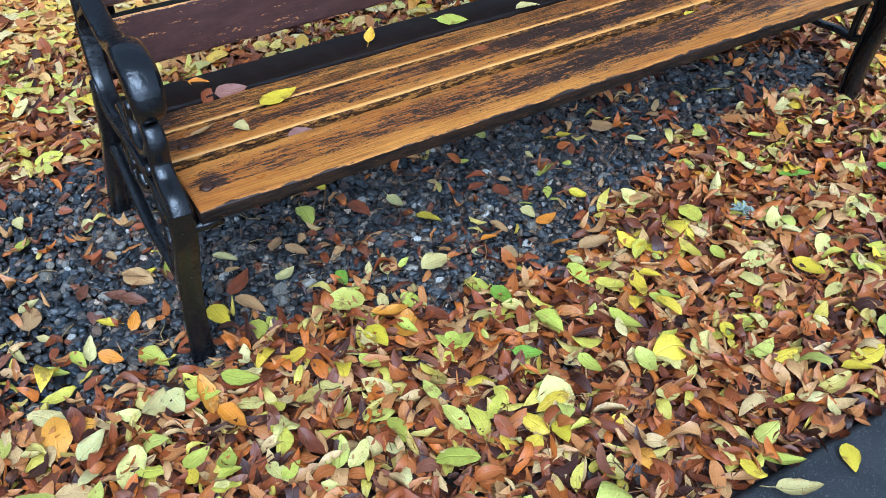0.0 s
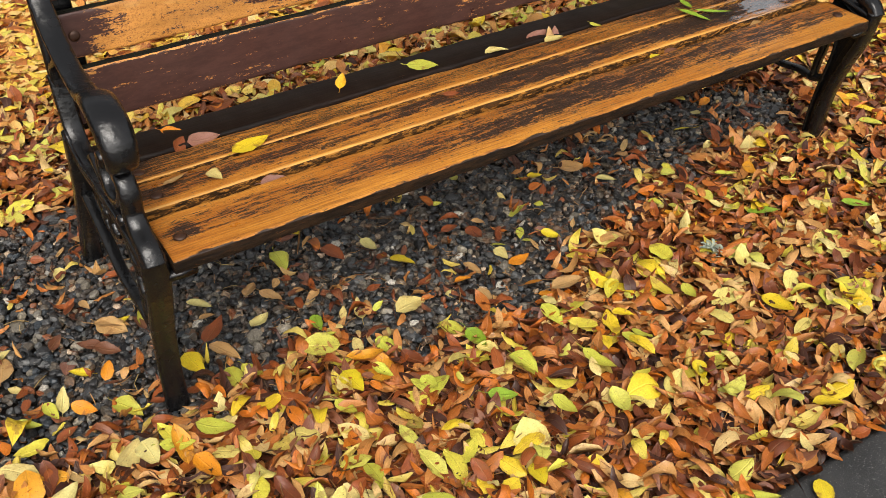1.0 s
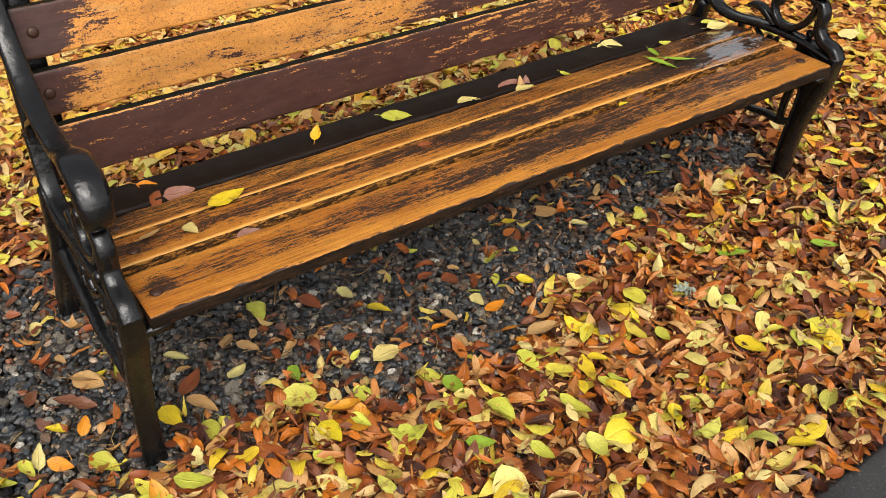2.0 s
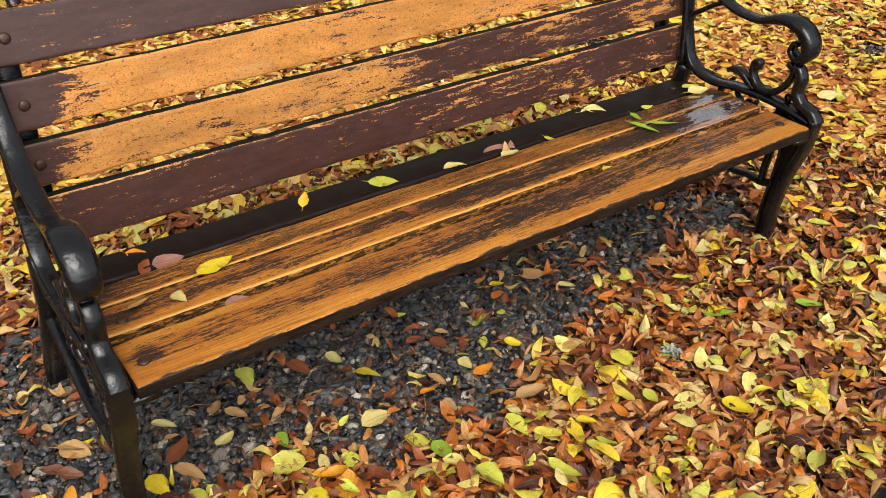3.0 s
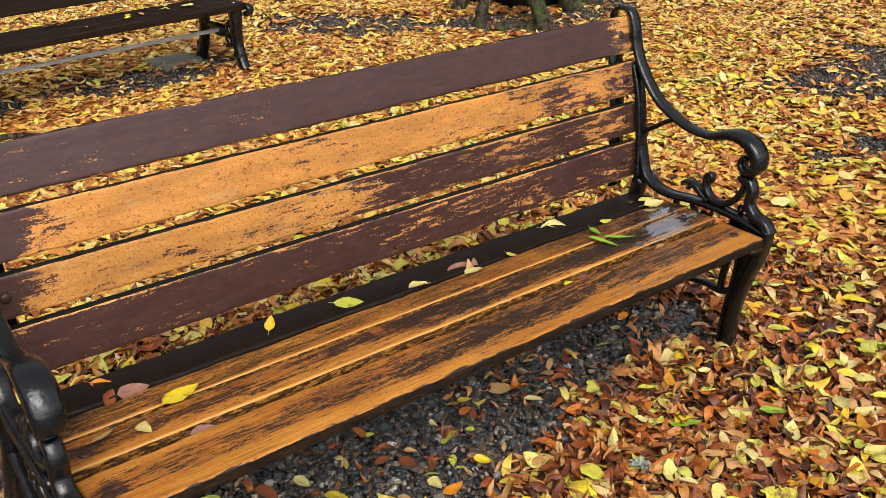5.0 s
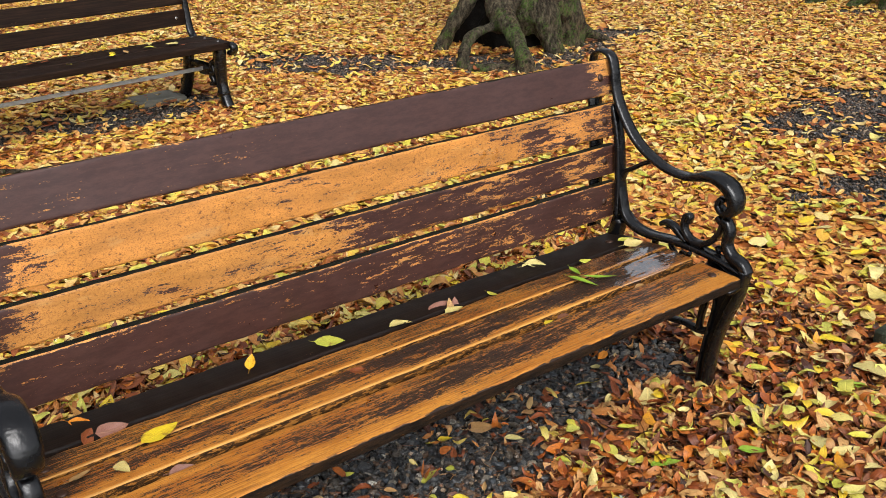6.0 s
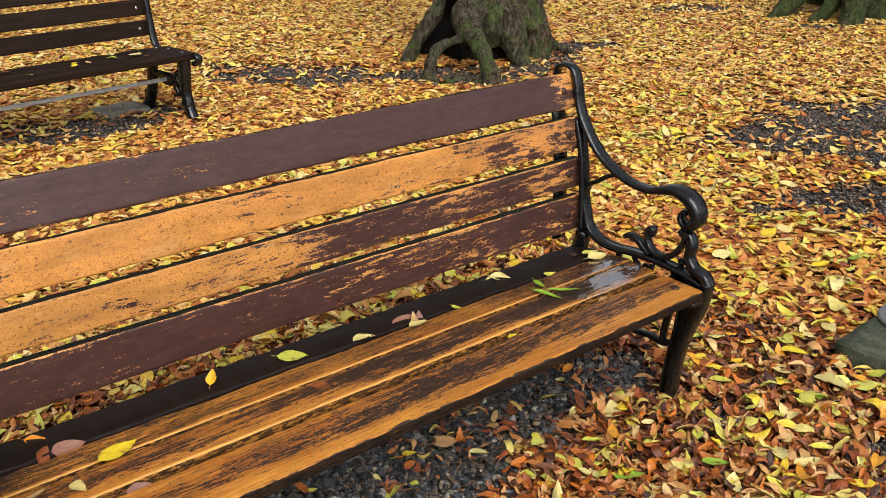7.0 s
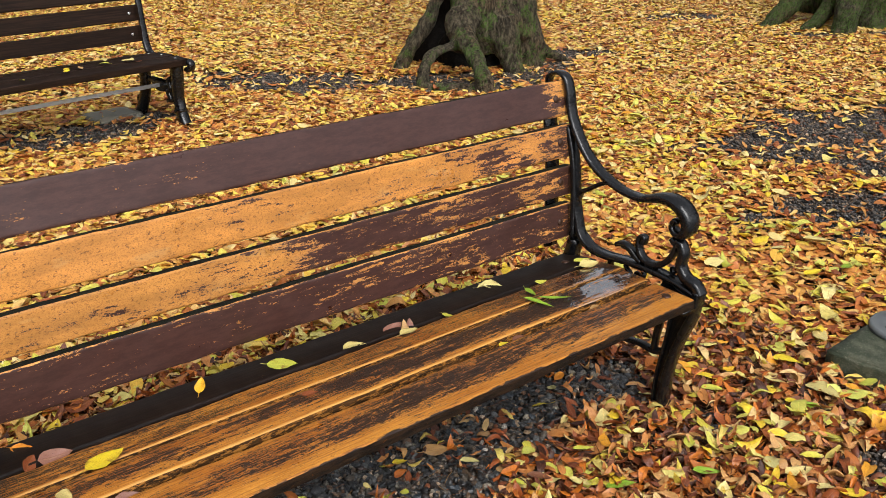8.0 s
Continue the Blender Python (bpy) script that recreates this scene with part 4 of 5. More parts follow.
for colour, spots in (("pale", PALE_SPOTS), ("tan", TAN_SPOTS), ("rust", RUST_SPOTS), ("yellow", YELLOW_SPOTS), ("lime", LIME_SPOTS), ("lime", LIME_SPOTS_B), ("green", GREEN_SPOTS), ("brown", BROWN_SPOTS), ("orange", ORANGE_SPOTS)):
    for k, (x, y, turn, size) in enumerate(spots):
        low = bare(x, y) > 0.3
        path_z = y < PATH_EDGE
        fallen_leaf(x, y, 0.016 if path_z else (0.017 if low else 0.036), colour, turn + rg.uniform(-6, 6), min(size, 0.084), k % 5, rg.uniform(-8, 8), rg.uniform(-12, 12),
                    "the asphalt" if path_z else ("the gravel" if low else "the leaf litter"), "")


# ---------------------------------------------------------------- the bench
SEAT_R, SEAT_B = 0.0, 1.815
UPRIGHT = ((0.627, 0.918, 0.032, 0.012), (0.619, 0.940, 0.034, 0.013), (0.587, 0.953, 0.036, 0.014), (0.554, 0.942, 0.037, 0.016), (0.538, 0.904, 0.038, 0.017),
           (0.526, 0.846, 0.039, 0.017), (0.505, 0.798, 0.040, 0.018), (0.465, 0.741, 0.041, 0.018), (0.417, 0.697, 0.042, 0.018), (0.360, 0.667, 0.042, 0.018),
           (0.305, 0.649, 0.042, 0.018), (0.243, 0.645, 0.046, 0.020), (0.205, 0.654, 0.050, 0.024), (0.172, 0.664, 0.057, 0.029), (0.138, 0.667, 0.062, 0.032), (0.100, 0.655, 0.064, 0.036),
           (0.076, 0.630, 0.063, 0.039), (0.070, 0.602, 0.057, 0.036), (0.084, 0.580, 0.052, 0.028), (0.104, 0.574, 0.044, 0.021), (0.124, 0.590, 0.037, 0.017),
           (0.118, 0.612, 0.034, 0.014), (0.104, 0.610, 0.032, 0.011))
SUPPORT = ((0.122, 0.558, 0.030, 0.018), (0.108, 0.548, 0.034, 0.022), (0.092, 0.548, 0.036, 0.026), (0.080, 0.522, 0.038, 0.028), (0.085, 0.487, 0.038, 0.026),
           (0.066, 0.456, 0.040, 0.030), (0.030, 0.440, 0.042, 0.034), (0.012, 0.415, 0.044, 0.034))
LEG = ((0.016, 0.428, 0.046, 0.024), (0.020, 0.395, 0.048, 0.022), (0.031, 0.340, 0.047, 0.022), (0.056, 0.275, 0.046, 0.022), (0.077, 0.210, 0.045, 0.022), (0.092, 0.140, 0.045, 0.022),
       (0.099, 0.070, 0.045, 0.024), (0.100, 0.012, 0.048, 0.028), (0.100, -0.012, 0.048, 0.030))
REAR_LEG = ((0.480, 0.450, 0.044, 0.040), (0.500, 0.380, 0.044, 0.042), (0.535, 0.300, 0.042, 0.042), (0.585, 0.210, 0.042, 0.042), (0.635, 0.120, 0.042, 0.042), (0.675, 0.050, 0.044, 0.042), (0.695, -0.012, 0.046, 0.046))
RAIL = ((0.490, 0.580, 0.037, 0.017), (0.476, 0.520, 0.037, 0.017), (0.458, 0.468, 0.037, 0.018), (0.418, 0.440, 0.037, 0.018), (0.361, 0.431, 0.037, 0.018), (0.285, 0.438, 0.037, 0.018),
        (0.200, 0.440, 0.037, 0.018), (0.120, 0.434, 0.037, 0.018), (0.050, 0.422, 0.042, 0.018), (0.014, 0.412, 0.042, 0.018))
POST = ((0.484, 0.450, 0.040, 0.020), (0.487, 0.580, 0.040, 0.020), (0.500, 0.700, 0.038, 0.020), (0.528, 0.800, 0.034, 0.018))
BRACE = ((0.485, 0.570, 0.028, 0.014), (0.470, 0.603, 0.028, 0.014), (0.440, 0.621, 0.028, 0.014), (0.402, 0.645, 0.028, 0.014), (0.366, 0.662, 0.028, 0.014))
CURL = ((0.222, 0.512, 0.026, 0.020), (0.218, 0.530, 0.026, 0.018), (0.232, 0.528, 0.026, 0.016), (0.236, 0.505, 0.028, 0.016), (0.228, 0.478, 0.028, 0.018), (0.203, 0.460, 0.030, 0.020), (0.165, 0.461, 0.030, 0.020),
        (0.132, 0.484, 0.030, 0.018), (0.112, 0.516, 0.028, 0.016), (0.106, 0.540, 0.026, 0.014))
SPUR = ((0.318, 0.480, 0.024, 0.014), (0.300, 0.488, 0.026, 0.018), (0.272, 0.484, 0.028, 0.020), (0.245, 0.466, 0.028, 0.018), (0.222, 0.452, 0.028, 0.014))
TIE_A = ((0.110, 0.205, 0.026, 0.022), (0.150, 0.192, 0.026, 0.019), (0.200, 0.196, 0.026, 0.017), (0.260, 0.190, 0.026, 0.017), (0.340, 0.196, 0.026, 0.017), (0.430, 0.240, 0.026, 0.018), (0.530, 0.285, 0.026, 0.020))
TIE_B = ((0.150, 0.196, 0.026, 0.016), (0.146, 0.240, 0.026, 0.018), (0.139, 0.280, 0.026, 0.020), (0.132, 0.330, 0.026, 0.020), (0.126, 0.390, 0.026, 0.020))
PANEL_TOP = ((0.140, 0.424), (0.115, 0.424), (0.090, 0.418), (0.065, 0.410), (0.042, 0.402))
PANEL_EDGE = ((0.140, 0.412), (0.110, 0.365), (0.100, 0.310), (0.106, 0.250), (0.119, 0.180), (0.130, 0.095))
LOOP = ((0.335, 0.428, 0.026, 0.012), (0.335, 0.385, 0.026, 0.012), (0.305, 0.350, 0.026, 0.012), (0.260, 0.335, 0.026, 0.012), (0.215, 0.350, 0.026, 0.012), (0.155, 0.388, 0.026, 0.012), (0.112, 0.368, 0.026, 0.012))
FRONDS = (((0.290, 0.420, 0.014, 0.012), (0.268, 0.392, 0.022, 0.020), (0.282, 0.366, 0.020, 0.016), (0.262, 0.348, 0.016, 0.010)),
          ((0.215, 0.415, 0.016, 0.012), (0.225, 0.388, 0.022, 0.022), (0.205, 0.372, 0.020, 0.016), (0.190, 0.384, 0.016, 0.010)),
          ((0.130, 0.408, 0.016, 0.012), (0.098, 0.380, 0.022, 0.018), (0.072, 0.380, 0.018, 0.014), (0.052, 0.392, 0.014, 0.010)),
          ((0.100, 0.345, 0.016, 0.012), (0.088, 0.315, 0.022, 0.018), (0.070, 0.316, 0.018, 0.014), (0.056, 0.330, 0.014, 0.010)),
          ((0.108, 0.270, 0.014, 0.012), (0.104, 0.240, 0.020, 0.016), (0.092, 0.245, 0.016, 0.012), (0.084, 0.260, 0.012, 0.008)))


def relief_panel(bm, x, inner):
    """The cast bracket behind the front leg: a thin plate with a ribbed leaf relief on its outer face."""
    top, low = curve_points(PANEL_TOP, 6), curve_points(PANEL_EDGE, 6)
    nu, nv = 24, 14
    faces = []
    for side in (0, 1):
        grid = []
        for i in range(nu + 1):
            a = top[round(i * (len(top) - 1) / nu)]
            b = low[round(i * (len(low) - 1) / nu)]
            row = []
            for k in range(nv + 1):
                v = k / nv
                p = a + (b - a) * v
                rise = 0.0
                if side == 0:
                    rim = math.sin(math.pi * v) * math.sin(math.pi * i / nu)
                    rise = 0.008 * rim ** 0.5 * (0.45 + 0.55 * abs(math.sin(5.5 * math.pi * v + 3.2 * i / nu)))
                row.append(bm.verts.new((x - inner * (0.006 + rise) if side == 0 else x + inner * 0.006, p[0], p[1])))
            grid.append(row)
        faces.append(grid)
    for g in faces:
        for i in range(nu):
            for k in range(nv):
                bm.faces.new((g[i][k], g[i + 1][k], g[i + 1][k + 1], g[i][k + 1]))
    f, g = faces
    rim = [(i, 0) for i in range(nu)] + [(nu, k) for k in range(nv)] + [(i, nv) for i in range(nu, 0, -1)] + [(0, k) for k in range(nv, 0, -1)]
    for (i, k), (m, q) in zip(rim, rim[1:] + rim[:1]):
        bm.faces.new((f[i][k], f[m][q], g[m][q], g[i][k]))
    bmesh.ops.recalc_face_normals(bm, faces=bm.faces)


def iron_end(bench, x, inner, label):
    """One cast end: upright and arm in one sweep, front support, legs, seat rail and scrolls. inner: +1 or -1, towards the slats."""
    bm = bmesh.new()
    sweep(bm, UPRIGHT, x)
    end = part("end_casting", bm, IRON, bench, label)
    for name, ctrl, off in (("arm_support", SUPPORT, 0), ("front_leg", LEG, 0), ("rear_leg", REAR_LEG, 0), ("seat_rail", RAIL, 0), ("back_post", POST, 0.004 * inner),
                            ("arm_brace", BRACE, 0), ("scroll", CURL, 0), ("scroll", SPUR, 0), ("leg_stretcher", TIE_A, 0), ("leg_bracket", TIE_B, 0), ("scroll", LOOP, 0)):
        bm = bmesh.new()
        sweep(bm, ctrl, x + off, power=0.45 if name in ("front_leg", "rear_leg", "seat_rail") else 0.62)
        part(name, bm, IRON, end)
    bm = bmesh.new()
    sweep(bm, [(y + 0.020, z, 0.015, 0.034) for y, z, _, _ in LEG], x)
    part("leg_web", bm, IRON, end)
    bm = bmesh.new()
    relief_panel(bm, x, inner)
    part("bracket_panel", bm, IRON, end, "cast bracket with leaf relief")
    bm = bmesh.new()
    sweep(bm, [(y, z, 0.030, 0.011) for y, z in PANEL_EDGE] + [(0.134, 0.030, 0.026, 0.009)], x)
    part("panel_rim", bm, IRON, end)
    for ctrl in FRONDS:
        bm = bmesh.new()
        sweep(bm, ctrl, x - 0.010 * inner, 6, 8, 1.0)
        part("frond", bm, IRON, end)
    out = x - 0.017 * inner
    for shift in (-0.0065, 0.0065):
        bm = bmesh.new()
        sweep(bm, [(c[0], c[1] + shift, 0.010, 0.006) for c in RAIL[2:]], out, 6, 6, 1.0)
        part("bead", bm, IRON, end)
    for yy, zz, rr in ((0.245, 0.400, 0.012), (0.120, 0.455, 0.012)):
        bm = bmesh.new()
        dome(bm, (x - 0.014 * inner, yy, zz), (-inner, 0, 0), rr, 0.010)
        part("rosette", bm, IRON, end)
    # flange behind the back slats and lug under the seat slats
    bm = bmesh.new()
    fx = x + 0.045 * inner
    sweep(bm, ((0.547, 0.42, 0.055, 0.014), (0.551, 0.58, 0.055, 0.014), (0.557, 0.70, 0.055, 0.014), (0.572, 0.82, 0.055, 0.014), (0.598, 0.925, 0.055, 0.014)), fx, n=8, power=0.35)
    part("back_flange", bm, IRON, end)
    bm = bmesh.new()
    sweep(bm, ((0.012, 0.380, 0.055, 0.014), (0.15, 0.384, 0.055, 0.014), (0.30, 0.382, 0.055, 0.014), (0.42, 0.362, 0.055, 0.014), (0.52, 0.345, 0.055, 0.014)), fx, n=8, power=0.35)
    part("seat_flange", bm, IRON, end)
    return end


def seat_bias(*stops):
    return [(p, v) for p, v in stops]


def main_bench():
    bench = thing("park_bench", "weathered orange and brown slatted bench with black cast-iron ends", "bench")
    iron_end(bench, -0.030, 1, "black painted cast-iron end with curled armrest")
    iron_end(bench, 1.855, -1, "black painted cast-iron end with curled armrest")
    seat = (("a", (0.0, 0.420), (0.144, 0.424), 0.030, seat_wood("seat_wood_front", seat_bias((0.0, 0.47), (0.05, 0.475), (0.14, 0.525), (0.30, 0.55), (0.55, 0.58), (0.85, 0.58), (0.95, 0.53), (1.0, 0.50)),
                                                                  seat_bias((0.0, 0.32), (0.22, 0.34), (0.40, 0.49), (0.62, 0.53), (0.84, 0.50), (0.94, 0.44), (1.0, 0.40)), 0.0, True)),
            ("b", (0.164, 0.427), (0.262, 0.427), 0.032, seat_wood("seat_wood_second", seat_bias((0.0, 0.50), (0.2, 0.535), (0.45, 0.562), (0.8, 0.572), (1.0, 0.535)),
                                                                    seat_bias((0.0, 0.20), (0.06, 0.30), (0.18, 0.47), (0.50, 0.54), (0.85, 0.52), (1.0, 0.46)))),
            ("c", (0.273, 0.425), (0.367, 0.414), 0.032, seat_wood("seat_wood_third", seat_bias((0.0, 0.66), (0.10, 0.56), (0.3, 0.54), (0.5, 0.53), (0.8, 0.55), (1.0, 0.60)),
                                                                    seat_bias((0.0, 0.14), (0.05, 0.27), (0.15, 0.48), (0.60, 0.51), (0.90, 0.49), (1.0, 0.30)))),
            ("d", (0.384, 0.411), (0.520, 0.393), 0.030, dark_wood("dark_seat_paint", (0.007, 0.0045, 0.0035), (0.017, 0.009, 0.006), (0.45, 0.65), 0.18)))
    words = ("bare orange wood slat, dark coat worn to streaks", "orange wood slat streaked with dark old stain", "orange wood slat streaked with dark old stain", "almost black painted seat slat")
    for (tag, a, b, th, m), w in zip(seat, words):
        bm, up = slat_mesh(SEAT_R, SEAT_B + {"c": 0.018, "d": 0.032}.get(tag, 0.0), a, b, th, 0.0032, 0.006, 260, seed=ord(tag))
        board = part("seat_slat", bm, m, bench, w)
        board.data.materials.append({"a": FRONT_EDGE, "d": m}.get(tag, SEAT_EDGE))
        mid = Vector((0, (a[0] + b[0]) / 2, (a[1] + b[1]) / 2))
        for x in {"a": (0.034, SEAT_B - 0.045), "d": (SEAT_B - 0.045,)}.get(tag, (0.042,)):
            bm = bmesh.new()
            dome(bm, mid + Vector((x, -0.008, 0.001)), up, 0.0125, 0.0048)
            part("bolt", bm, BOLT, board, "rusty round bolt head")
    back = ((0.503, 0.450, 0.508, 0.565, painted_wood("back_paint_lowest", seat_bias((0.0, 0.40), (0.1, 0.42), (0.2, 0.39), (0.45, 0.40), (0.6, 0.43), (0.75, 0.455), (0.9, 0.455), (1.0, 0.42)))),
            (0.508, 0.588, 0.515, 0.682, painted_wood("back_paint_third", seat_bias((0.0, 0.34), (0.05, 0.52), (0.10, 0.62), (0.30, 0.59), (0.42, 0.545), (0.50, 0.48), (0.58, 0.44), (0.70, 0.455), (0.80, 0.475), (0.90, 0.50), (0.96, 0.46), (1.0, 0.38)), (0.53, 0.235, 0.052))),
            (0.514, 0.708, 0.529, 0.808, painted_wood("back_paint_second", seat_bias((0.0, 0.30), (0.045, 0.48), (0.10, 0.64), (0.30, 0.62), (0.60, 0.59), (0.70, 0.56), (0.78, 0.515), (0.86, 0.495), (0.94, 0.495), (1.0, 0.47)), (0.58, 0.245, 0.050))),
            (0.535, 0.832, 0.562, 0.936, painted_wood("back_paint_top", seat_bias((0.0, 0.38), (0.3, 0.39), (0.45, 0.33), (0.93, 0.31), (0.965, 0.48), (1.0, 0.51)))))
    words = ("purple-brown painted back slat with a few chips", "back slat with paint flaked to orange wood at one end", "mostly bare orange wood back slat", "purple-brown painted top slat, chipped at its end")
    for (y0, z0, y1, z1, m), w in zip(back, words):
        bm, front = slat_mesh(-0.018, 1.852, (y0, z0), (y1, z1), 0.030, 0.0020, 0.005, 200, seed=z0 * 70)
        board = part("back_slat", bm, m, bench, w)
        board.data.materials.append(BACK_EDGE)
        mid = Vector((0, (y0 + y1) / 2, (z0 + z1) / 2))
        for x in (0.024, 1.806):
            bm = bmesh.new()
            dome(bm, mid + Vector((x, 0, 0)), front, 0.0115, 0.0048)
            part("bolt", bm, BOLT, board, "rusty round bolt head")
    return bench


main_bench()

# leaves lying on the bench: colour, x, y, z, turn, length, tip, roll
SEAT_LEAVES = (("pale", 0.159, 0.208, 0.430, -69, 0.043, 0, 12), 
               ("pale", 0.947, 0.392, 0.408, -11, 0.064, 0, -6), ("mauve", 1.083, 0.412, 0.404, 9, 0.066, -10, 20),
               ("pale", 1.086, 0.347, 0.420, 0, 0.058, 0, 0), ("lime", 1.234, 0.369, 0.414, -75, 0.036, 0, 0), ("pale", 1.480, 0.460, 0.397, -68, 0.074, 0, 10))
SEAT_LEAVES_B = (("pale", 1.465, 0.475, 0.394, -16, 0.050, 0, 20), ("lime", 1.579, 0.362, 0.418, -25, 0.036, 0, 8), ("lime", 1.795, 0.400, 0.413, -20, 0.056, 0, 8),
                 ("pale", 1.785, 0.362, 0.416, -16, 0.068, 0, 22), ("orange", 0.165, 0.470, 0.394, -49, 0.062, 0, 8), ("mauve", 0.199, 0.378, 0.412, -8, 0.068, 0, 24),
                 ("rust", 0.150, 0.390, 0.410, 52, 0.050, -12, 40), ("mauve", 0.252, 0.146, 0.418, -9, 0.056, 0, 25), ("tan", 0.087, 0.235, 0.429, 17, 0.050, 0, -15))
SEAT_LEAVES_C = (("brown", 1.282, 0.150, 0.416, 2, 0.044, 0, 30), ("yellow", 1.232, 0.150, 0.416, 9, 0.034, 0, 10), ("tan", 1.567, 0.149, 0.414, 0, 0.045, 0, 60),
                 ("rust", 0.716, 0.236, 0.429, -21, 0.038, 0, 10), ("tan", 1.105, 0.392, 0.412, 75, 0.044, -72, 0), ("mauve", 1.125, 0.395, 0.412, 60, 0.036, -60, 10))
for colour, x, y, z, turn, size, tip, roll in SEAT_LEAVES + SEAT_LEAVES_B + SEAT_LEAVES_C:
    fallen_leaf(x, y, z, colour, turn, size, int(x * 50) % 5, tip, roll, "the wet bench seat", "leaves on the bench")


def blade(x, y, z, turn, length, width, rise):
    """A narrow fresh green leaf blade."""
    ob = new("fallen_leaf", leaf_mesh("leaf", length, width, 0.35, rise, 0.012, int(x * 900), LEAF["green"]))
    ob.matrix_world = pose(x, y, z, 0, 0, turn)
    return tagged(ob, "narrow fresh green leaf on the wet bench seat", "leaf", "leaves on the bench")


def oval_leaf(x, y, z, turn, length, width, fold, curl, colour, tip, seed, words):
    ob = new("fallen_leaf", leaf_mesh("leaf", length, width, fold, curl, 0.014, seed, LEAF[colour]))
    ob.matrix_world = pose(x, y, z, 0, tip, turn)
    return tagged(ob, words, "leaf", "leaves on the bench")


oval_leaf(0.263, 0.277, 0.430, 16, 0.092, 0.046, 0.10, 0.03, "yellow", 0, 5, "long bright yellow oval leaf on the wet bench seat")
oval_leaf(0.762, 0.430, 0.406, -40, 0.078, 0.055, 0.08, 0.02, "lime", 0, 12, "yellow-green oval leaf on the black seat slat")
oval_leaf(0.552, 0.440, 0.420, 50, 0.043, 0.026, 0.35, 0.10, "golden", -30, 9, "small golden leaf standing on the black seat slat")
blade(1.457, 0.250, 0.429, -80, 0.100, 0.022, 0.05)
blade(1.510, 0.240, 0.430, -40, 0.095, 0.018, 0.08)
blade(1.490, 0.315, 0.427, -105, 0.060, 0.020, 0.10)


# ---------------------------------------------------------------- second bench
DARK = dark_wood("old_brown_boards", (0.009, 0.005, 0.0035), (0.027, 0.0135, 0.008), (0.45, 0.7), 0.13)
SCREW = plain("bright_screw", (0.75, 0.74, 0.72), 0.3, 0.9)
STEEL = plain("grey_steel_bar", (0.42, 0.44, 0.44), 0.45, 0.1)


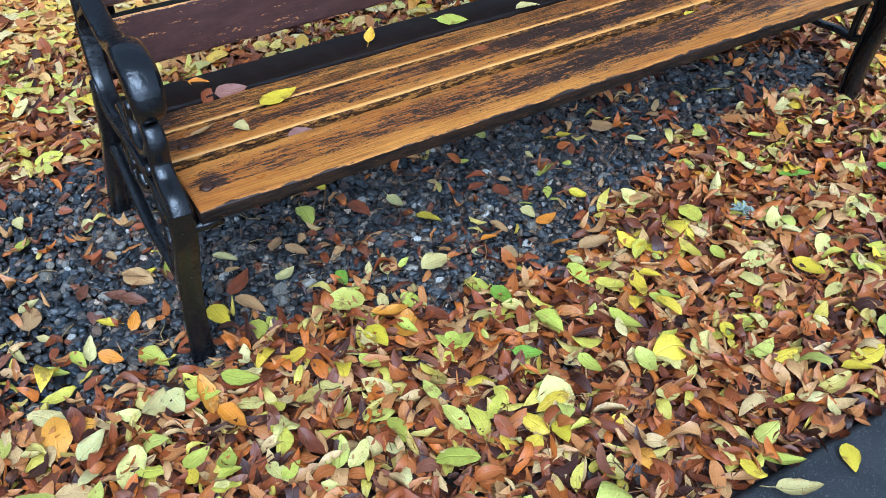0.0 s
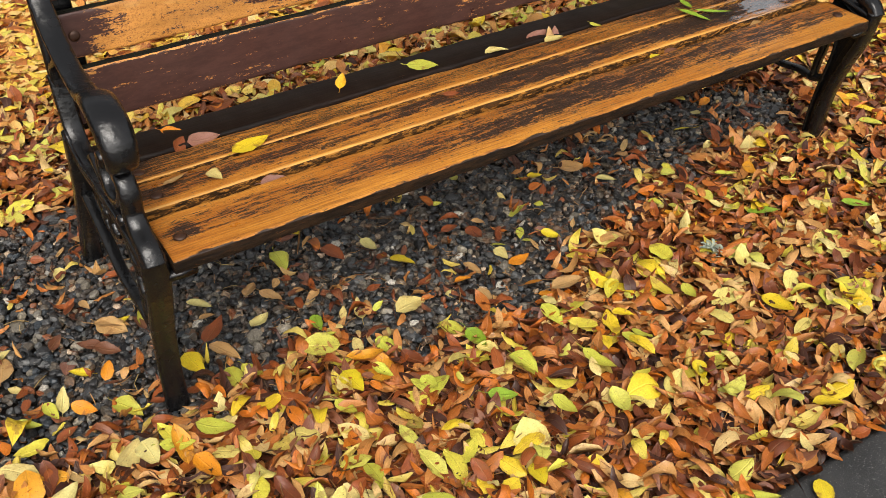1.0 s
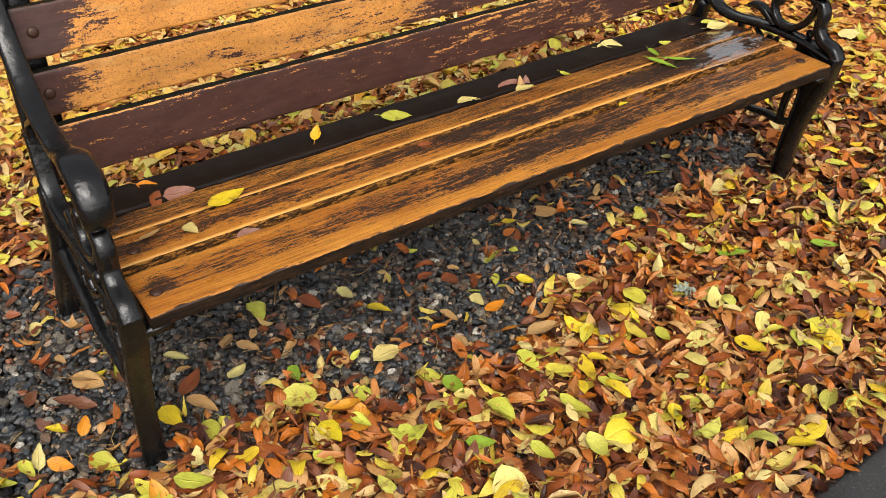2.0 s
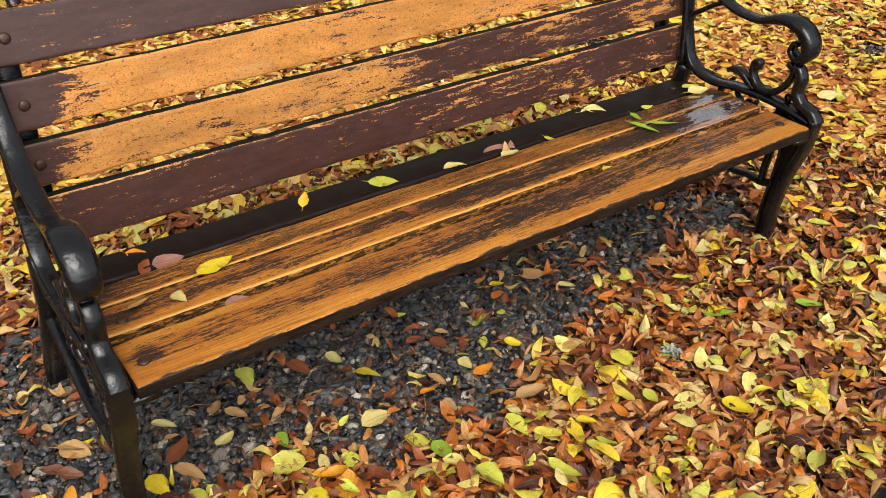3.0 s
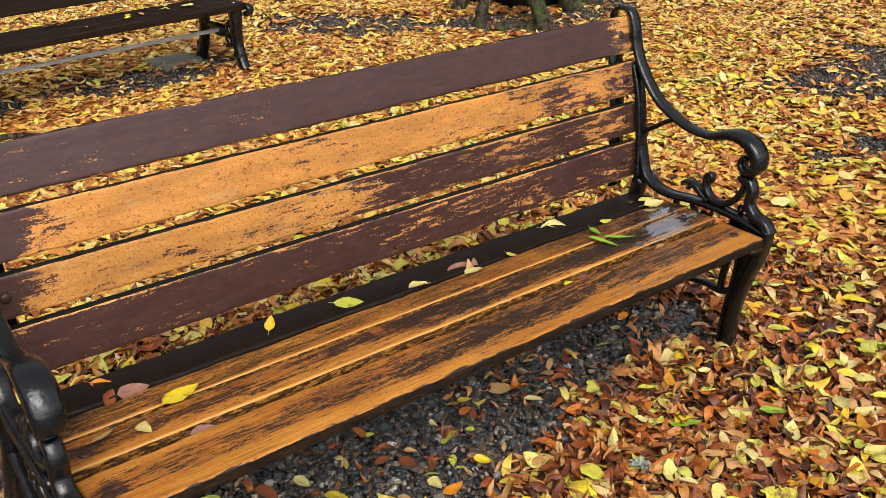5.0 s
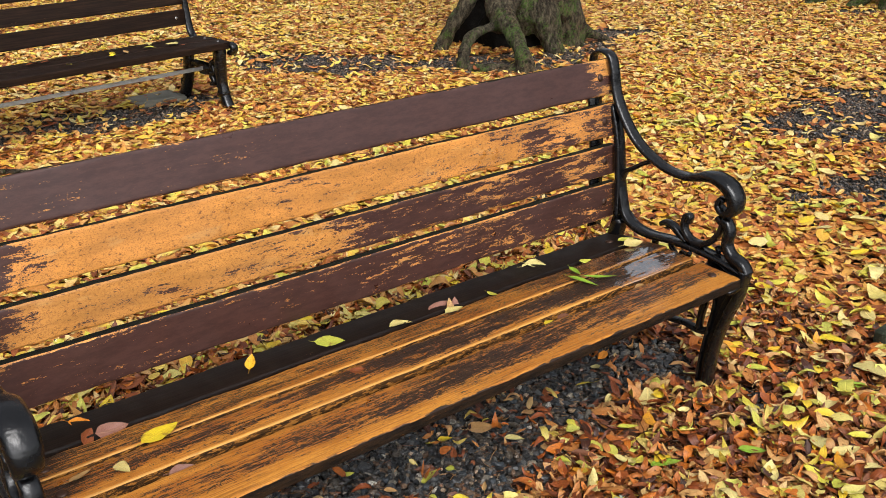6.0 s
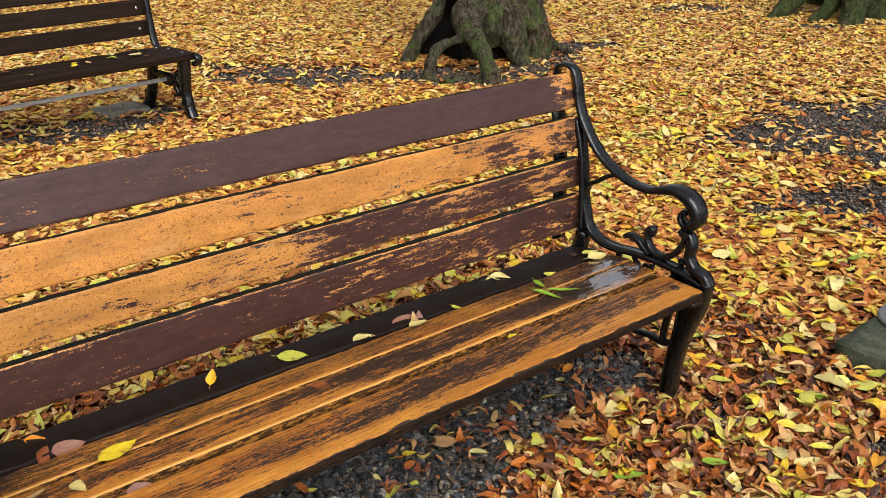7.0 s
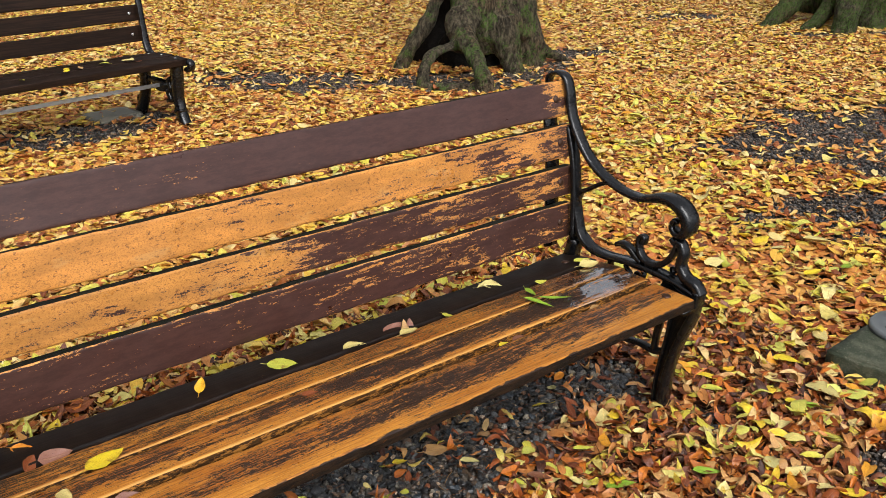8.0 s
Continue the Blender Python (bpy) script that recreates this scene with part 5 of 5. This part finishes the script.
def far_bench(at):
    bench = thing("park_bench", "dark brown slatted bench without armrests, yellow leaves on its seat", "bench", at)
    length = 1.80
    for y0, y1, z0, z1 in ((0.0, 0.135, 0.420, 0.424), (0.148, 0.285, 0.425, 0.422), (0.298, 0.430, 0.420, 0.405)):
        bm, up = slat_mesh(-length, -0.012, (y0, z0), (y1, z1), 0.042, 0.002, 0.006, 30, seed=y0 * 50)
        board = part("seat_slat", bm, DARK, bench)
        board.data.materials.append(DARK)
        for x in (-0.06, -length + 0.05):
            bm = bmesh.new()
            dome(bm, Vector((x, (y0 + y1) / 2, (z0 + z1) / 2)), up, 0.009, 0.003)
            part("screw", bm, SCREW, board, "small bright screw head")
    for y0, z0, y1, z1 in ((0.470, 0.475, 0.480, 0.575), (0.482, 0.605, 0.500, 0.705), (0.505, 0.735, 0.530, 0.835)):
        bm, front = slat_mesh(-length, -0.022, (y0, z0), (y1, z1), 0.028, 0.002, 0.005, 30, seed=z0 * 50)
        board = part("back_slat", bm, DARK, bench)
        board.data.materials.append(DARK)
        bm = bmesh.new()
        dome(bm, Vector((-0.09, (y0 + y1) / 2, (z0 + z1) / 2)), front, 0.009, 0.003)
        part("screw", bm, SCREW, board, "small bright screw head")
    for x in (-0.004, -length + 0.02):
        bm = bmesh.new()
        sweep(bm, ((0.030, 0.350, 0.055, 0.030), (0.000, 0.352, 0.055, 0.032), (-0.016, 0.382, 0.050, 0.036), (0.006, 0.398, 0.05, 0.034), (0.08, 0.396, 0.05, 0.030), (0.25, 0.394, 0.05, 0.030), (0.40, 0.390, 0.05, 0.030), (0.462, 0.435, 0.05, 0.028),
                   (0.490, 0.560, 0.045, 0.024), (0.510, 0.700, 0.042, 0.022), (0.545, 0.850, 0.04, 0.020)), x)
        end = part("end_casting", bm, IRON, bench, "black cast-iron end with ornate leg")
        for name, ctrl in (("front_leg", ((0.050, 0.390, 0.075, 0.090), (0.050, 0.320, 0.070, 0.082), (0.056, 0.230, 0.066, 0.074), (0.054, 0.165, 0.064, 0.066), (0.040, 0.115, 0.064, 0.062), (0.042, 0.100, 0.078, 0.080), (0.030, 0.075, 0.066, 0.062), (0.010, 0.030, 0.070, 0.066), (-0.012, -0.012, 0.078, 0.084))),
                           ("rear_leg", ((0.420, 0.400, 0.066, 0.084), (0.415, 0.320, 0.062, 0.080), (0.420, 0.220, 0.062, 0.074), (0.445, 0.130, 0.062, 0.070), (0.490, 0.045, 0.066, 0.070), (0.530, -0.012, 0.070, 0.074))),
                           ("stretcher", ((0.060, 0.235, 0.028, 0.060), (0.130, 0.255, 0.028, 0.040), (0.190, 0.235, 0.034, 0.075), (0.270, 0.235, 0.034, 0.085), (0.340, 0.255, 0.028, 0.040), (0.415, 0.235, 0.028, 0.060))),
                           ("scroll", ((0.060, 0.200, 0.022, 0.020), (0.110, 0.160, 0.022, 0.024), (0.160, 0.190, 0.022, 0.022), (0.150, 0.250, 0.022, 0.020), (0.100, 0.290, 0.022, 0.018))),
                           ("scroll", ((0.100, 0.300, 0.040, 0.030), (0.140, 0.270, 0.044, 0.040), (0.120, 0.225, 0.044, 0.034), (0.155, 0.200, 0.044, 0.040), (0.130, 0.155, 0.040, 0.030), (0.170, 0.140, 0.036, 0.022))),
                           ("scroll", ((0.490, 0.060, 0.022, 0.024), (0.520, 0.090, 0.022, 0.022), (0.515, 0.120, 0.022, 0.018), (0.480, 0.125, 0.022, 0.014)))):
            bm = bmesh.new()
            sweep(bm, ctrl, x - 0.066 if x > -1 else x + 0.066)
            part(name, bm, IRON, end)
    bm = bmesh.new()
    bmesh.ops.create_cube(bm, size=1.0, matrix=Matrix.Translation((-length / 2, 0.235, 0.235)) @ Matrix.Diagonal((length - 0.15, 0.012, 0.024, 1)))
    bmesh.ops.bevel(bm, geom=bm.edges[:], offset=0.003, segments=2, affect="EDGES")
    part("tie_bar", bm, STEEL, bench, "flat grey steel tie bar", False)
    return bench


FAR_AT = pose(2.375, 4.155, 0.0, 0, 0, 8)
far_bench(FAR_AT)
rf = random.Random(8)
for k in range(24):
    u, v = -rf.uniform(0.20, 1.5), rf.uniform(0.05, 0.40)
    p = FAR_AT @ Vector((u, v, 0.432))
    fallen_leaf(*p, rf.choice(("pale", "yellow", "pale", "tan", "lime", "rust")), rf.uniform(0, 360), rf.uniform(0.045, 0.075), rf.randrange(5), rf.uniform(-8, 8), rf.uniform(-10, 10), "the far bench seat", "leaves on the far bench")


def flat_stone(x, y, lx, ly, h, turn, seed):
    bm = bmesh.new()
    bmesh.ops.create_cube(bm, size=1.0, matrix=Matrix.Translation((0, 0, h / 2 - 0.01)) @ Matrix.Diagonal((lx, ly, h + 0.02, 1)))
    bmesh.ops.bevel(bm, geom=bm.edges[:], offset=0.008, segments=2, affect="EDGES")
    bmesh.ops.subdivide_edges(bm, edges=[e for e in bm.edges if e.calc_length() > 0.08], cuts=7, use_grid_fill=True)
    for v in bm.verts:
        v.co += Vector((noise.noise(v.co * 11 + Vector((seed, 0, 0))), noise.noise(v.co * 11 + Vector((0, seed, 0))), 0.5 * noise.noise(v.co * 17))) * 0.012
    ob = new("paving_stone", to_mesh("paving_stone", bm, PALE_STONE))
    ob.matrix_world = pose(x, y, 0, 0, 0, turn)
    return tagged(ob, "flat pale grey stone under the far bench leg", "stone")


PALE_STONE = plain("pale_wet_stone", (0.19, 0.175, 0.135), 0.6, 0.0, 40.0)
flat_stone(2.03, 4.66, 0.34, 0.24, 0.034, 6, 2.0)


def twig(points, label):
    bm = bmesh.new()
    tube(bm, points, 5, 7, 0.1, 1.0)
    ob = new("twig", to_mesh("twig", bm, BARK))
    return tagged(ob, label, "twig")


twig(((0.55, 3.70, 0.03, 0.014), (0.74, 3.64, 0.040, 0.015), (0.86, 3.57, 0.038, 0.012), (0.96, 3.48, 0.030, 0.006)), "short dark fallen twig among leaves")


twig(((-0.410, 0.200, 0.022, 0.0022), (-0.400, 0.155, 0.026, 0.0022), (-0.392, 0.118, 0.024, 0.0020), (-0.380, 0.070, 0.024, 0.0016), (-0.360, 0.045, 0.026, 0.0010)), "thin brown bent twig lying on gravel")


def lichen_tuft(x, y, z):
    """A torn tuft of tree lichen: many narrow forked lobes curling up from one point."""
    bm = bmesh.new()
    r = random.Random(41)
    for k in range(46):
        a, reach = r.uniform(0, 6.283), r.uniform(0.007, 0.028)
        way, side = Vector((math.cos(a), math.sin(a), 0)), Vector((-math.sin(a), math.cos(a), 0))
        rise, wide = r.uniform(-0.002, 0.020), r.uniform(0.0016, 0.0040)
        rows = []
        for s, w in ((0.0, 0.5), (0.4, 1.0), (0.75, 1.3), (1.0, 0.5)):
            c = way * reach * s + Vector((0, 0, rise * math.sin(2.2 * s))) + side * 0.014 * s * s * r.uniform(-1, 1)
            rows.append([bm.verts.new(c + side * wide * w * e + Vector((0, 0, 0.0015 * abs(e)))) for e in (-1, 0, 1)])
        for p, q in zip(rows, rows[1:]):
            for e in (0, 1):
                bm.faces.new((p[e], p[e + 1], q[e + 1], q[e]))
    ob = new("lichen_tuft", to_mesh("lichen_tuft", bm, plain("pale_lichen", (0.30, 0.34, 0.27), 0.8, 0.0, 120.0)))
    ob.matrix_world = pose(x, y, z, 0, 0, 0)
    return tagged(ob, "pale grey-green tuft of lichen on the leaf litter", "lichen")


lichen_tuft(1.205, -0.140, 0.038)


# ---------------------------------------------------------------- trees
# near-black wood: the deep shade of the root hollow is put into its colour
HOLLOW_SHADE = dark_wood("hollow_shade_black", (0.003, 0.0025, 0.002), (0.012, 0.010, 0.008), (0.7, 0.9), 0.05)


def tree(name, at, trunk, roots, label, seed, crown_r, hollow=(), bark=BARK):
    t = thing(name, label, "tree", at)
    bm = bmesh.new()
    tube(bm, trunk, 7, 40, 0.10, seed)
    for ctrl in roots:
        tube(bm, ctrl, 7, 20, 0.25, seed + len(ctrl) + ctrl[-1][0])
    def finish(body):
        fuse = body.modifiers.new("fuse", "REMESH")
        fuse.mode = "VOXEL"
        fuse.voxel_size = 0.016
        fuse.use_smooth_shade = True
        relax = body.modifiers.new("relax", "SMOOTH")
        relax.iterations = 4
        for size, strength in ((0.15, 0.045), (0.040, 0.030)):
            ridges = bpy.data.textures.new("bark_ridges", "CLOUDS")
            ridges.noise_basis = "ORIGINAL_PERLIN"
            ridges.noise_scale = size
            ridges.noise_depth = 3
            push = body.modifiers.new("ridges", "DISPLACE")
            push.texture = ridges
            push.strength = strength
            push.mid_level = 0.5

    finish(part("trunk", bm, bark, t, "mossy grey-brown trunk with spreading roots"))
    # back walls of the hollow, coloured as dark as the shade in there
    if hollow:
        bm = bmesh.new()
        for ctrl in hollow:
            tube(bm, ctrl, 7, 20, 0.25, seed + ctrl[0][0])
        finish(part("hollow_shade_wall", bm, HOLLOW_SHADE, t, "near-black back wall with the hollow root's shade in its colour"))
    r = random.Random(int(seed * 10))
    tips = []
    top = Vector(trunk[-1][:3])
    for k in range(7):
        a = k * 2.4 + r.uniform(-0.4, 0.4)
        start = top - Vector((0, 0, 0.16 * k))
        reach, rise = crown_r * r.uniform(0.7, 1.1), r.uniform(1.0, 2.4)
        way = Vector((math.cos(a), math.sin(a), 0))
        q = [start + way * reach * f + Vector((r.uniform(-.2, .2), r.uniform(-.2, .2), rise * f ** 0.8)) for f in (0, 0.35, 0.7, 1.0)]
        bm = bmesh.new()
        tube(bm, [(*p, rad) for p, rad in zip(q, (0.11, 0.08, 0.05, 0.018))], 4, 9, 0.1, seed + k)
        part("limb", bm, BARK, t)
        tips += [q[1].lerp(q[2], r.random()) for _ in range(3)] + [q[2].lerp(q[3], r.random()) for _ in range(6)]
    g = np.random.default_rng(int(seed * 100))
    cs = np.array([p[:] for p in tips])
    n = 2600
    c = cs[g.integers(0, len(cs), n)] + g.normal(0, 0.34, (n, 3))
    s, side, tf = leaf_template(4)
    v = np.stack([np.tile((s - 0.5) * 0.08, (n, 1)), np.tile(side * 0.02, (n, 1)), np.tile(np.abs(side) * 0.008, (n, 1))], axis=2)
    v = np.einsum("nij,nkj->nki", rotations(g, n), v) + c[:, None, :]
    f = tf[None] + (np.arange(n) * len(s))[:, None, None]
    uv = np.tile(np.stack([0.5 + side * 0.5, s], axis=1), (n, 1))
    crown = joined("crown", v.reshape(-1, 3), f.reshape(-1, 3), GOLD, "sparse golden autumn leaves", "leaves", uv)
    crown.parent = t
    del crown["category"]
    return t


tree("tree", pose(5.10, 4.50, 0),
     ((0.04, -0.06, 0.19, 0.22), (-0.01, -0.08, 0.36, 0.26), (0.0, -0.06, 0.53, 0.26), (0.01, -0.04, 0.79, 0.25), (0.04, -0.02, 1.6, 0.24), (0.10, 0.0, 2.8, 0.22), (0.16, 0.05, 4.6, 0.18)),
     (((0.02, 0.0, 1.15, 0.16), (-0.14, 0.0, 0.92, 0.085), (-0.27, 0.06, 0.72, 0.058), (-0.37, 0.09, 0.55, 0.052), (-0.45, 0.12, 0.37, 0.056), (-0.54, 0.17, 0.23, 0.060), (-0.62, 0.21, 0.08, 0.058), (-0.68, 0.22, -0.04, 0.06)),
      ((-0.43, -0.26, 0.25, 0.06), (-0.54, -0.29, 0.25, 0.042), (-0.71, -0.34, 0.25, 0.040), (-0.84, -0.37, 0.20, 0.040), (-0.91, -0.40, 0.10, 0.042), (-0.94, -0.41, -0.03, 0.05)),
      ((-0.10, -0.12, 0.60, 0.18), (-0.25, -0.15, 0.47, 0.15), (-0.40, -0.21, 0.37, 0.115), (-0.48, -0.41, 0.28, 0.085), (-0.57, -0.62, 0.17, 0.060), (-0.66, -0.78, 0.08, 0.062), (-0.70, -0.86, -0.03, 0.075)),
      ((-0.01, -0.26, 0.40, 0.15), (-0.01, -0.33, 0.22, 0.105), (0.0, -0.37, 0.10, 0.085), (0.02, -0.43, -0.03, 0.085)),
      ((0.10, -0.22, 0.46, 0.14), (0.20, -0.28, 0.31, 0.095), (0.32, -0.30, 0.19, 0.070), (0.47, -0.32, 0.10, 0.048), (0.65, -0.37, 0.03, 0.026), (0.78, -0.42, -0.02, 0.016)),
      ((0.12, -0.12, 0.78, 0.18), (0.22, -0.17, 0.48, 0.19), (0.30, -0.20, 0.22, 0.17), (0.36, -0.22, -0.02, 0.15)),
      ((0.10, 0.16, 0.50, 0.16), (0.22, 0.42, 0.18, 0.14), (0.34, 0.60, -0.05, 0.08)),
      ((0.20, 0.10, 0.40, 0.14), (0.30, 0.15, 0.18, 0.12), (0.38, 0.18, -0.05, 0.10)),
      ((-0.93, -0.41, 0.0, 0.045), (-0.84, -0.56, 0.0, 0.055), (-0.68, -0.78, 0.0, 0.055))),
     "old mossy tree with arching hollow roots among fallen leaves", 3.0, 2.2,
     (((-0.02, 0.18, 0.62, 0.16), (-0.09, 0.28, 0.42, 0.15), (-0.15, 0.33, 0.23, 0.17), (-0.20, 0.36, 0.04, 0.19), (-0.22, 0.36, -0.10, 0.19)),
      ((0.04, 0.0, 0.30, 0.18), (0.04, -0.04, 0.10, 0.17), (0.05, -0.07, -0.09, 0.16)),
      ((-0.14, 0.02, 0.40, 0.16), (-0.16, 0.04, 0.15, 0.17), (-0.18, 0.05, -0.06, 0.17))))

tree("tree", pose(9.90, 3.70, 0),
     ((0.0, -0.20, -0.05, 0.46), (-0.01, -0.20, 0.14, 0.41), (-0.03, -0.18, 0.37, 0.38), (-0.05, -0.15, 0.71, 0.36), (-0.02, -0.10, 1.8, 0.32), (0.06, 0.0, 3.0, 0.28), (0.12, 0.05, 4.8, 0.22)),
     (((-0.15, 0.0, 0.75, 0.20), (-0.46, 0.26, 0.50, 0.15), (-0.70, 0.39, 0.28, 0.115), (-0.89, 0.42, 0.14, 0.095), (-1.06, 0.43, 0.05, 0.065), (-1.22, 0.47, -0.03, 0.04)),
      ((-0.20, -0.12, 0.66, 0.20), (-0.50, -0.05, 0.39, 0.14), (-0.70, 0.0, 0.22, 0.10), (-0.89, 0.02, 0.09, 0.07), (-1.06, 0.08, 0.0, 0.04)),
      ((-0.22, -0.22, 0.95, 0.22), (-0.56, -0.22, 0.55, 0.18), (-0.73, -0.23, 0.32, 0.14), (-0.85, -0.25, 0.13, 0.115), (-0.91, -0.28, -0.04, 0.12)),
      ((0.10, -0.40, 0.40, 0.20), (0.15, -0.75, 0.12, 0.15), (0.20, -1.05, -0.05, 0.08)),
      ((0.0, 0.20, 0.40, 0.20), (0.10, 0.60, 0.10, 0.14), (0.20, 0.9, -0.05, 0.08))),
     "old tree with spreading moss-covered roots", 7.0, 2.4, (), DEEP_MOSS)


# ---------------------------------------------------------------- slab with lamp fitting
def slab_block():
    bm = bmesh.new()
    bmesh.ops.create_cube(bm, size=1.0, matrix=Matrix.Translation((0.26, -0.20, 0.030)) @ Matrix.Diagonal((0.52, 0.40, 0.120, 1)))
    bmesh.ops.bevel(bm, geom=bm.edges[:], offset=0.007, segments=3, affect="EDGES")
    bmesh.ops.subdivide_edges(bm, edges=[e for e in bm.edges if e.calc_length() > 0.1], cuts=12, use_grid_fill=True)
    for v in bm.verts:
        v.co += Vector((noise.noise(v.co * 14), noise.noise(v.co * 14 + Vector((5, 0, 0))), noise.noise(v.co * 14 + Vector((0, 9, 0))))) * 0.004
    ob = new("concrete_slab", to_mesh("concrete_slab", bm, SLAB))
    ob.matrix_world = pose(2.484, -0.068, -0.016, 0, 0, 2)
    return tagged(ob, "low moss-green concrete slab among fallen leaves", "slab")


slab_block()


def lathe(bm, prof, n=32):
    rings = [[bm.verts.new((r * math.cos(2 * math.pi * j / n), r * math.sin(2 * math.pi * j / n), z)) for j in range(n)] for r, z in prof]
    for a, b in zip(rings, rings[1:]):
        for j in range(n):
            bm.faces.new((a[j], a[(j + 1) % n], b[(j + 1) % n], b[j]))
    bm.faces.new(rings[0][::-1])
    bm.faces.new(rings[-1])


GREY = plain("grey_cast_metal", (0.17, 0.18, 0.18), 0.4, 0.3)
CABLE = plain("black_cable_rubber", (0.012, 0.012, 0.012), 0.5)


def lamp_fitting():
    t = thing("ground_lamp", "round grey metal lamp base bolted on the mossy slab", "lamp", pose(2.825, -0.190, 0.077) @ Matrix.Scale(1.36, 4))
    bm = bmesh.new()
    lathe(bm, ((0.102, -0.004), (0.104, 0.004), (0.101, 0.010), (0.095, 0.0115), (0.084, 0.010), (0.080, 0.014), (0.040, 0.015)))
    part("base", bm, GREY, t)
    bm = bmesh.new()
    lathe(bm, ((0.030, 0.014), (0.031, 0.034), (0.024, 0.039), (0.018, 0.040), (0.018, 0.052)), 6)
    part("boss", bm, GREY, t, "", False)
    for a in (150, 270, 30):
        bm = bmesh.new()
        dome(bm, (0.068 * math.cos(radians(a)), 0.068 * math.sin(radians(a)), 0.014), (0, 0, 1), 0.010, 0.008)
        part("bolt", bm, GREY, t)
    bm = bmesh.new()
    tube(bm, ((-0.04, -0.09, 0.006, 0.004), (-0.12, -0.12, 0.010, 0.004), (-0.20, -0.13, -0.012, 0.004), (-0.25, -0.16, -0.032, 0.004), (-0.27, -0.20, -0.034, 0.004), (-0.27, -0.28, -0.036, 0.004), (-0.24, -0.38, -0.038, 0.004)), 6, 8)
    part("cable", bm, CABLE, t, "black rubber cable")
    return t


lamp_fitting()


# ---------------------------------------------------------------- unseen woods, added to darken what iron and slats reflect
def reflection_woods():
    g = np.random.default_rng(77)
    corner = np.array([(-0.5, -0.5, 0), (0.5, -0.4, 0), (0.45, 0.5, 0), (-0.4, 0.5, 0)])
    verts = []
    for k in range(54):
        a = 2 * math.pi * (k + g.uniform(-0.35, 0.35)) / 54
        d = g.uniform(16.5, 25)
        if 30 < math.degrees(a) % 360 < 47 or 205 < math.degrees(a) % 360 < 335:      # a gap for sky glints on the seat; path side open for paint sheen
            continue
        cx, cy = 1.5 + d * math.cos(a), 1.5 + d * math.sin(a)
        tall = g.uniform(6.5, 10.5)
        n = 330
        c = g.normal(0, 1, (n, 3)) * (1.5, 1.5, tall * 0.20) + (cx, cy, tall * 0.56)
        c[:, 2] = np.abs(c[:, 2])
        q = np.einsum("nij,kj->nki", rotations(g, n), corner) * g.uniform(0.35, 0.95, n)[:, None, None] + c[:, None, :]
        verts.append(q.reshape(-1, 3))
        for j in range(6):
            b0, b1 = 2 * math.pi * j / 6, 2 * math.pi * (j + 1) / 6
            verts.append(np.array([(cx + 0.25 * math.cos(b0), cy + 0.25 * math.sin(b0), -0.1), (cx + 0.25 * math.cos(b1), cy + 0.25 * math.sin(b1), -0.1),
                                   (cx + 0.12 * math.cos(b1), cy + 0.12 * math.sin(b1), tall * 0.8), (cx + 0.12 * math.cos(b0), cy + 0.12 * math.sin(b0), tall * 0.8)]))
    v = np.concatenate(verts)
    f = np.arange(len(v)).reshape(-1, 4)
    n = Nodes("unseen_foliage")
    col = n.ramp(n.random(True), [(0.0, (0.022, 0.028, 0.012)), (0.4, (0.045, 0.050, 0.016)), (0.65, (0.10, 0.075, 0.018)), (0.85, (0.16, 0.085, 0.020))], "CONSTANT")
    n.bsdf(Base_Color=n.mix(n.noise(n.coord(), 3.0, 5), col, n.mix(1.0, col, (0.5, 0.5, 0.5), "MULTIPLY")), Roughness=0.7)
    return joined("distant_woods", v, f, n.m, "unseen ring of far trees with dark foliage, added to darken reflections", "trees", None, False)


reflection_woods()
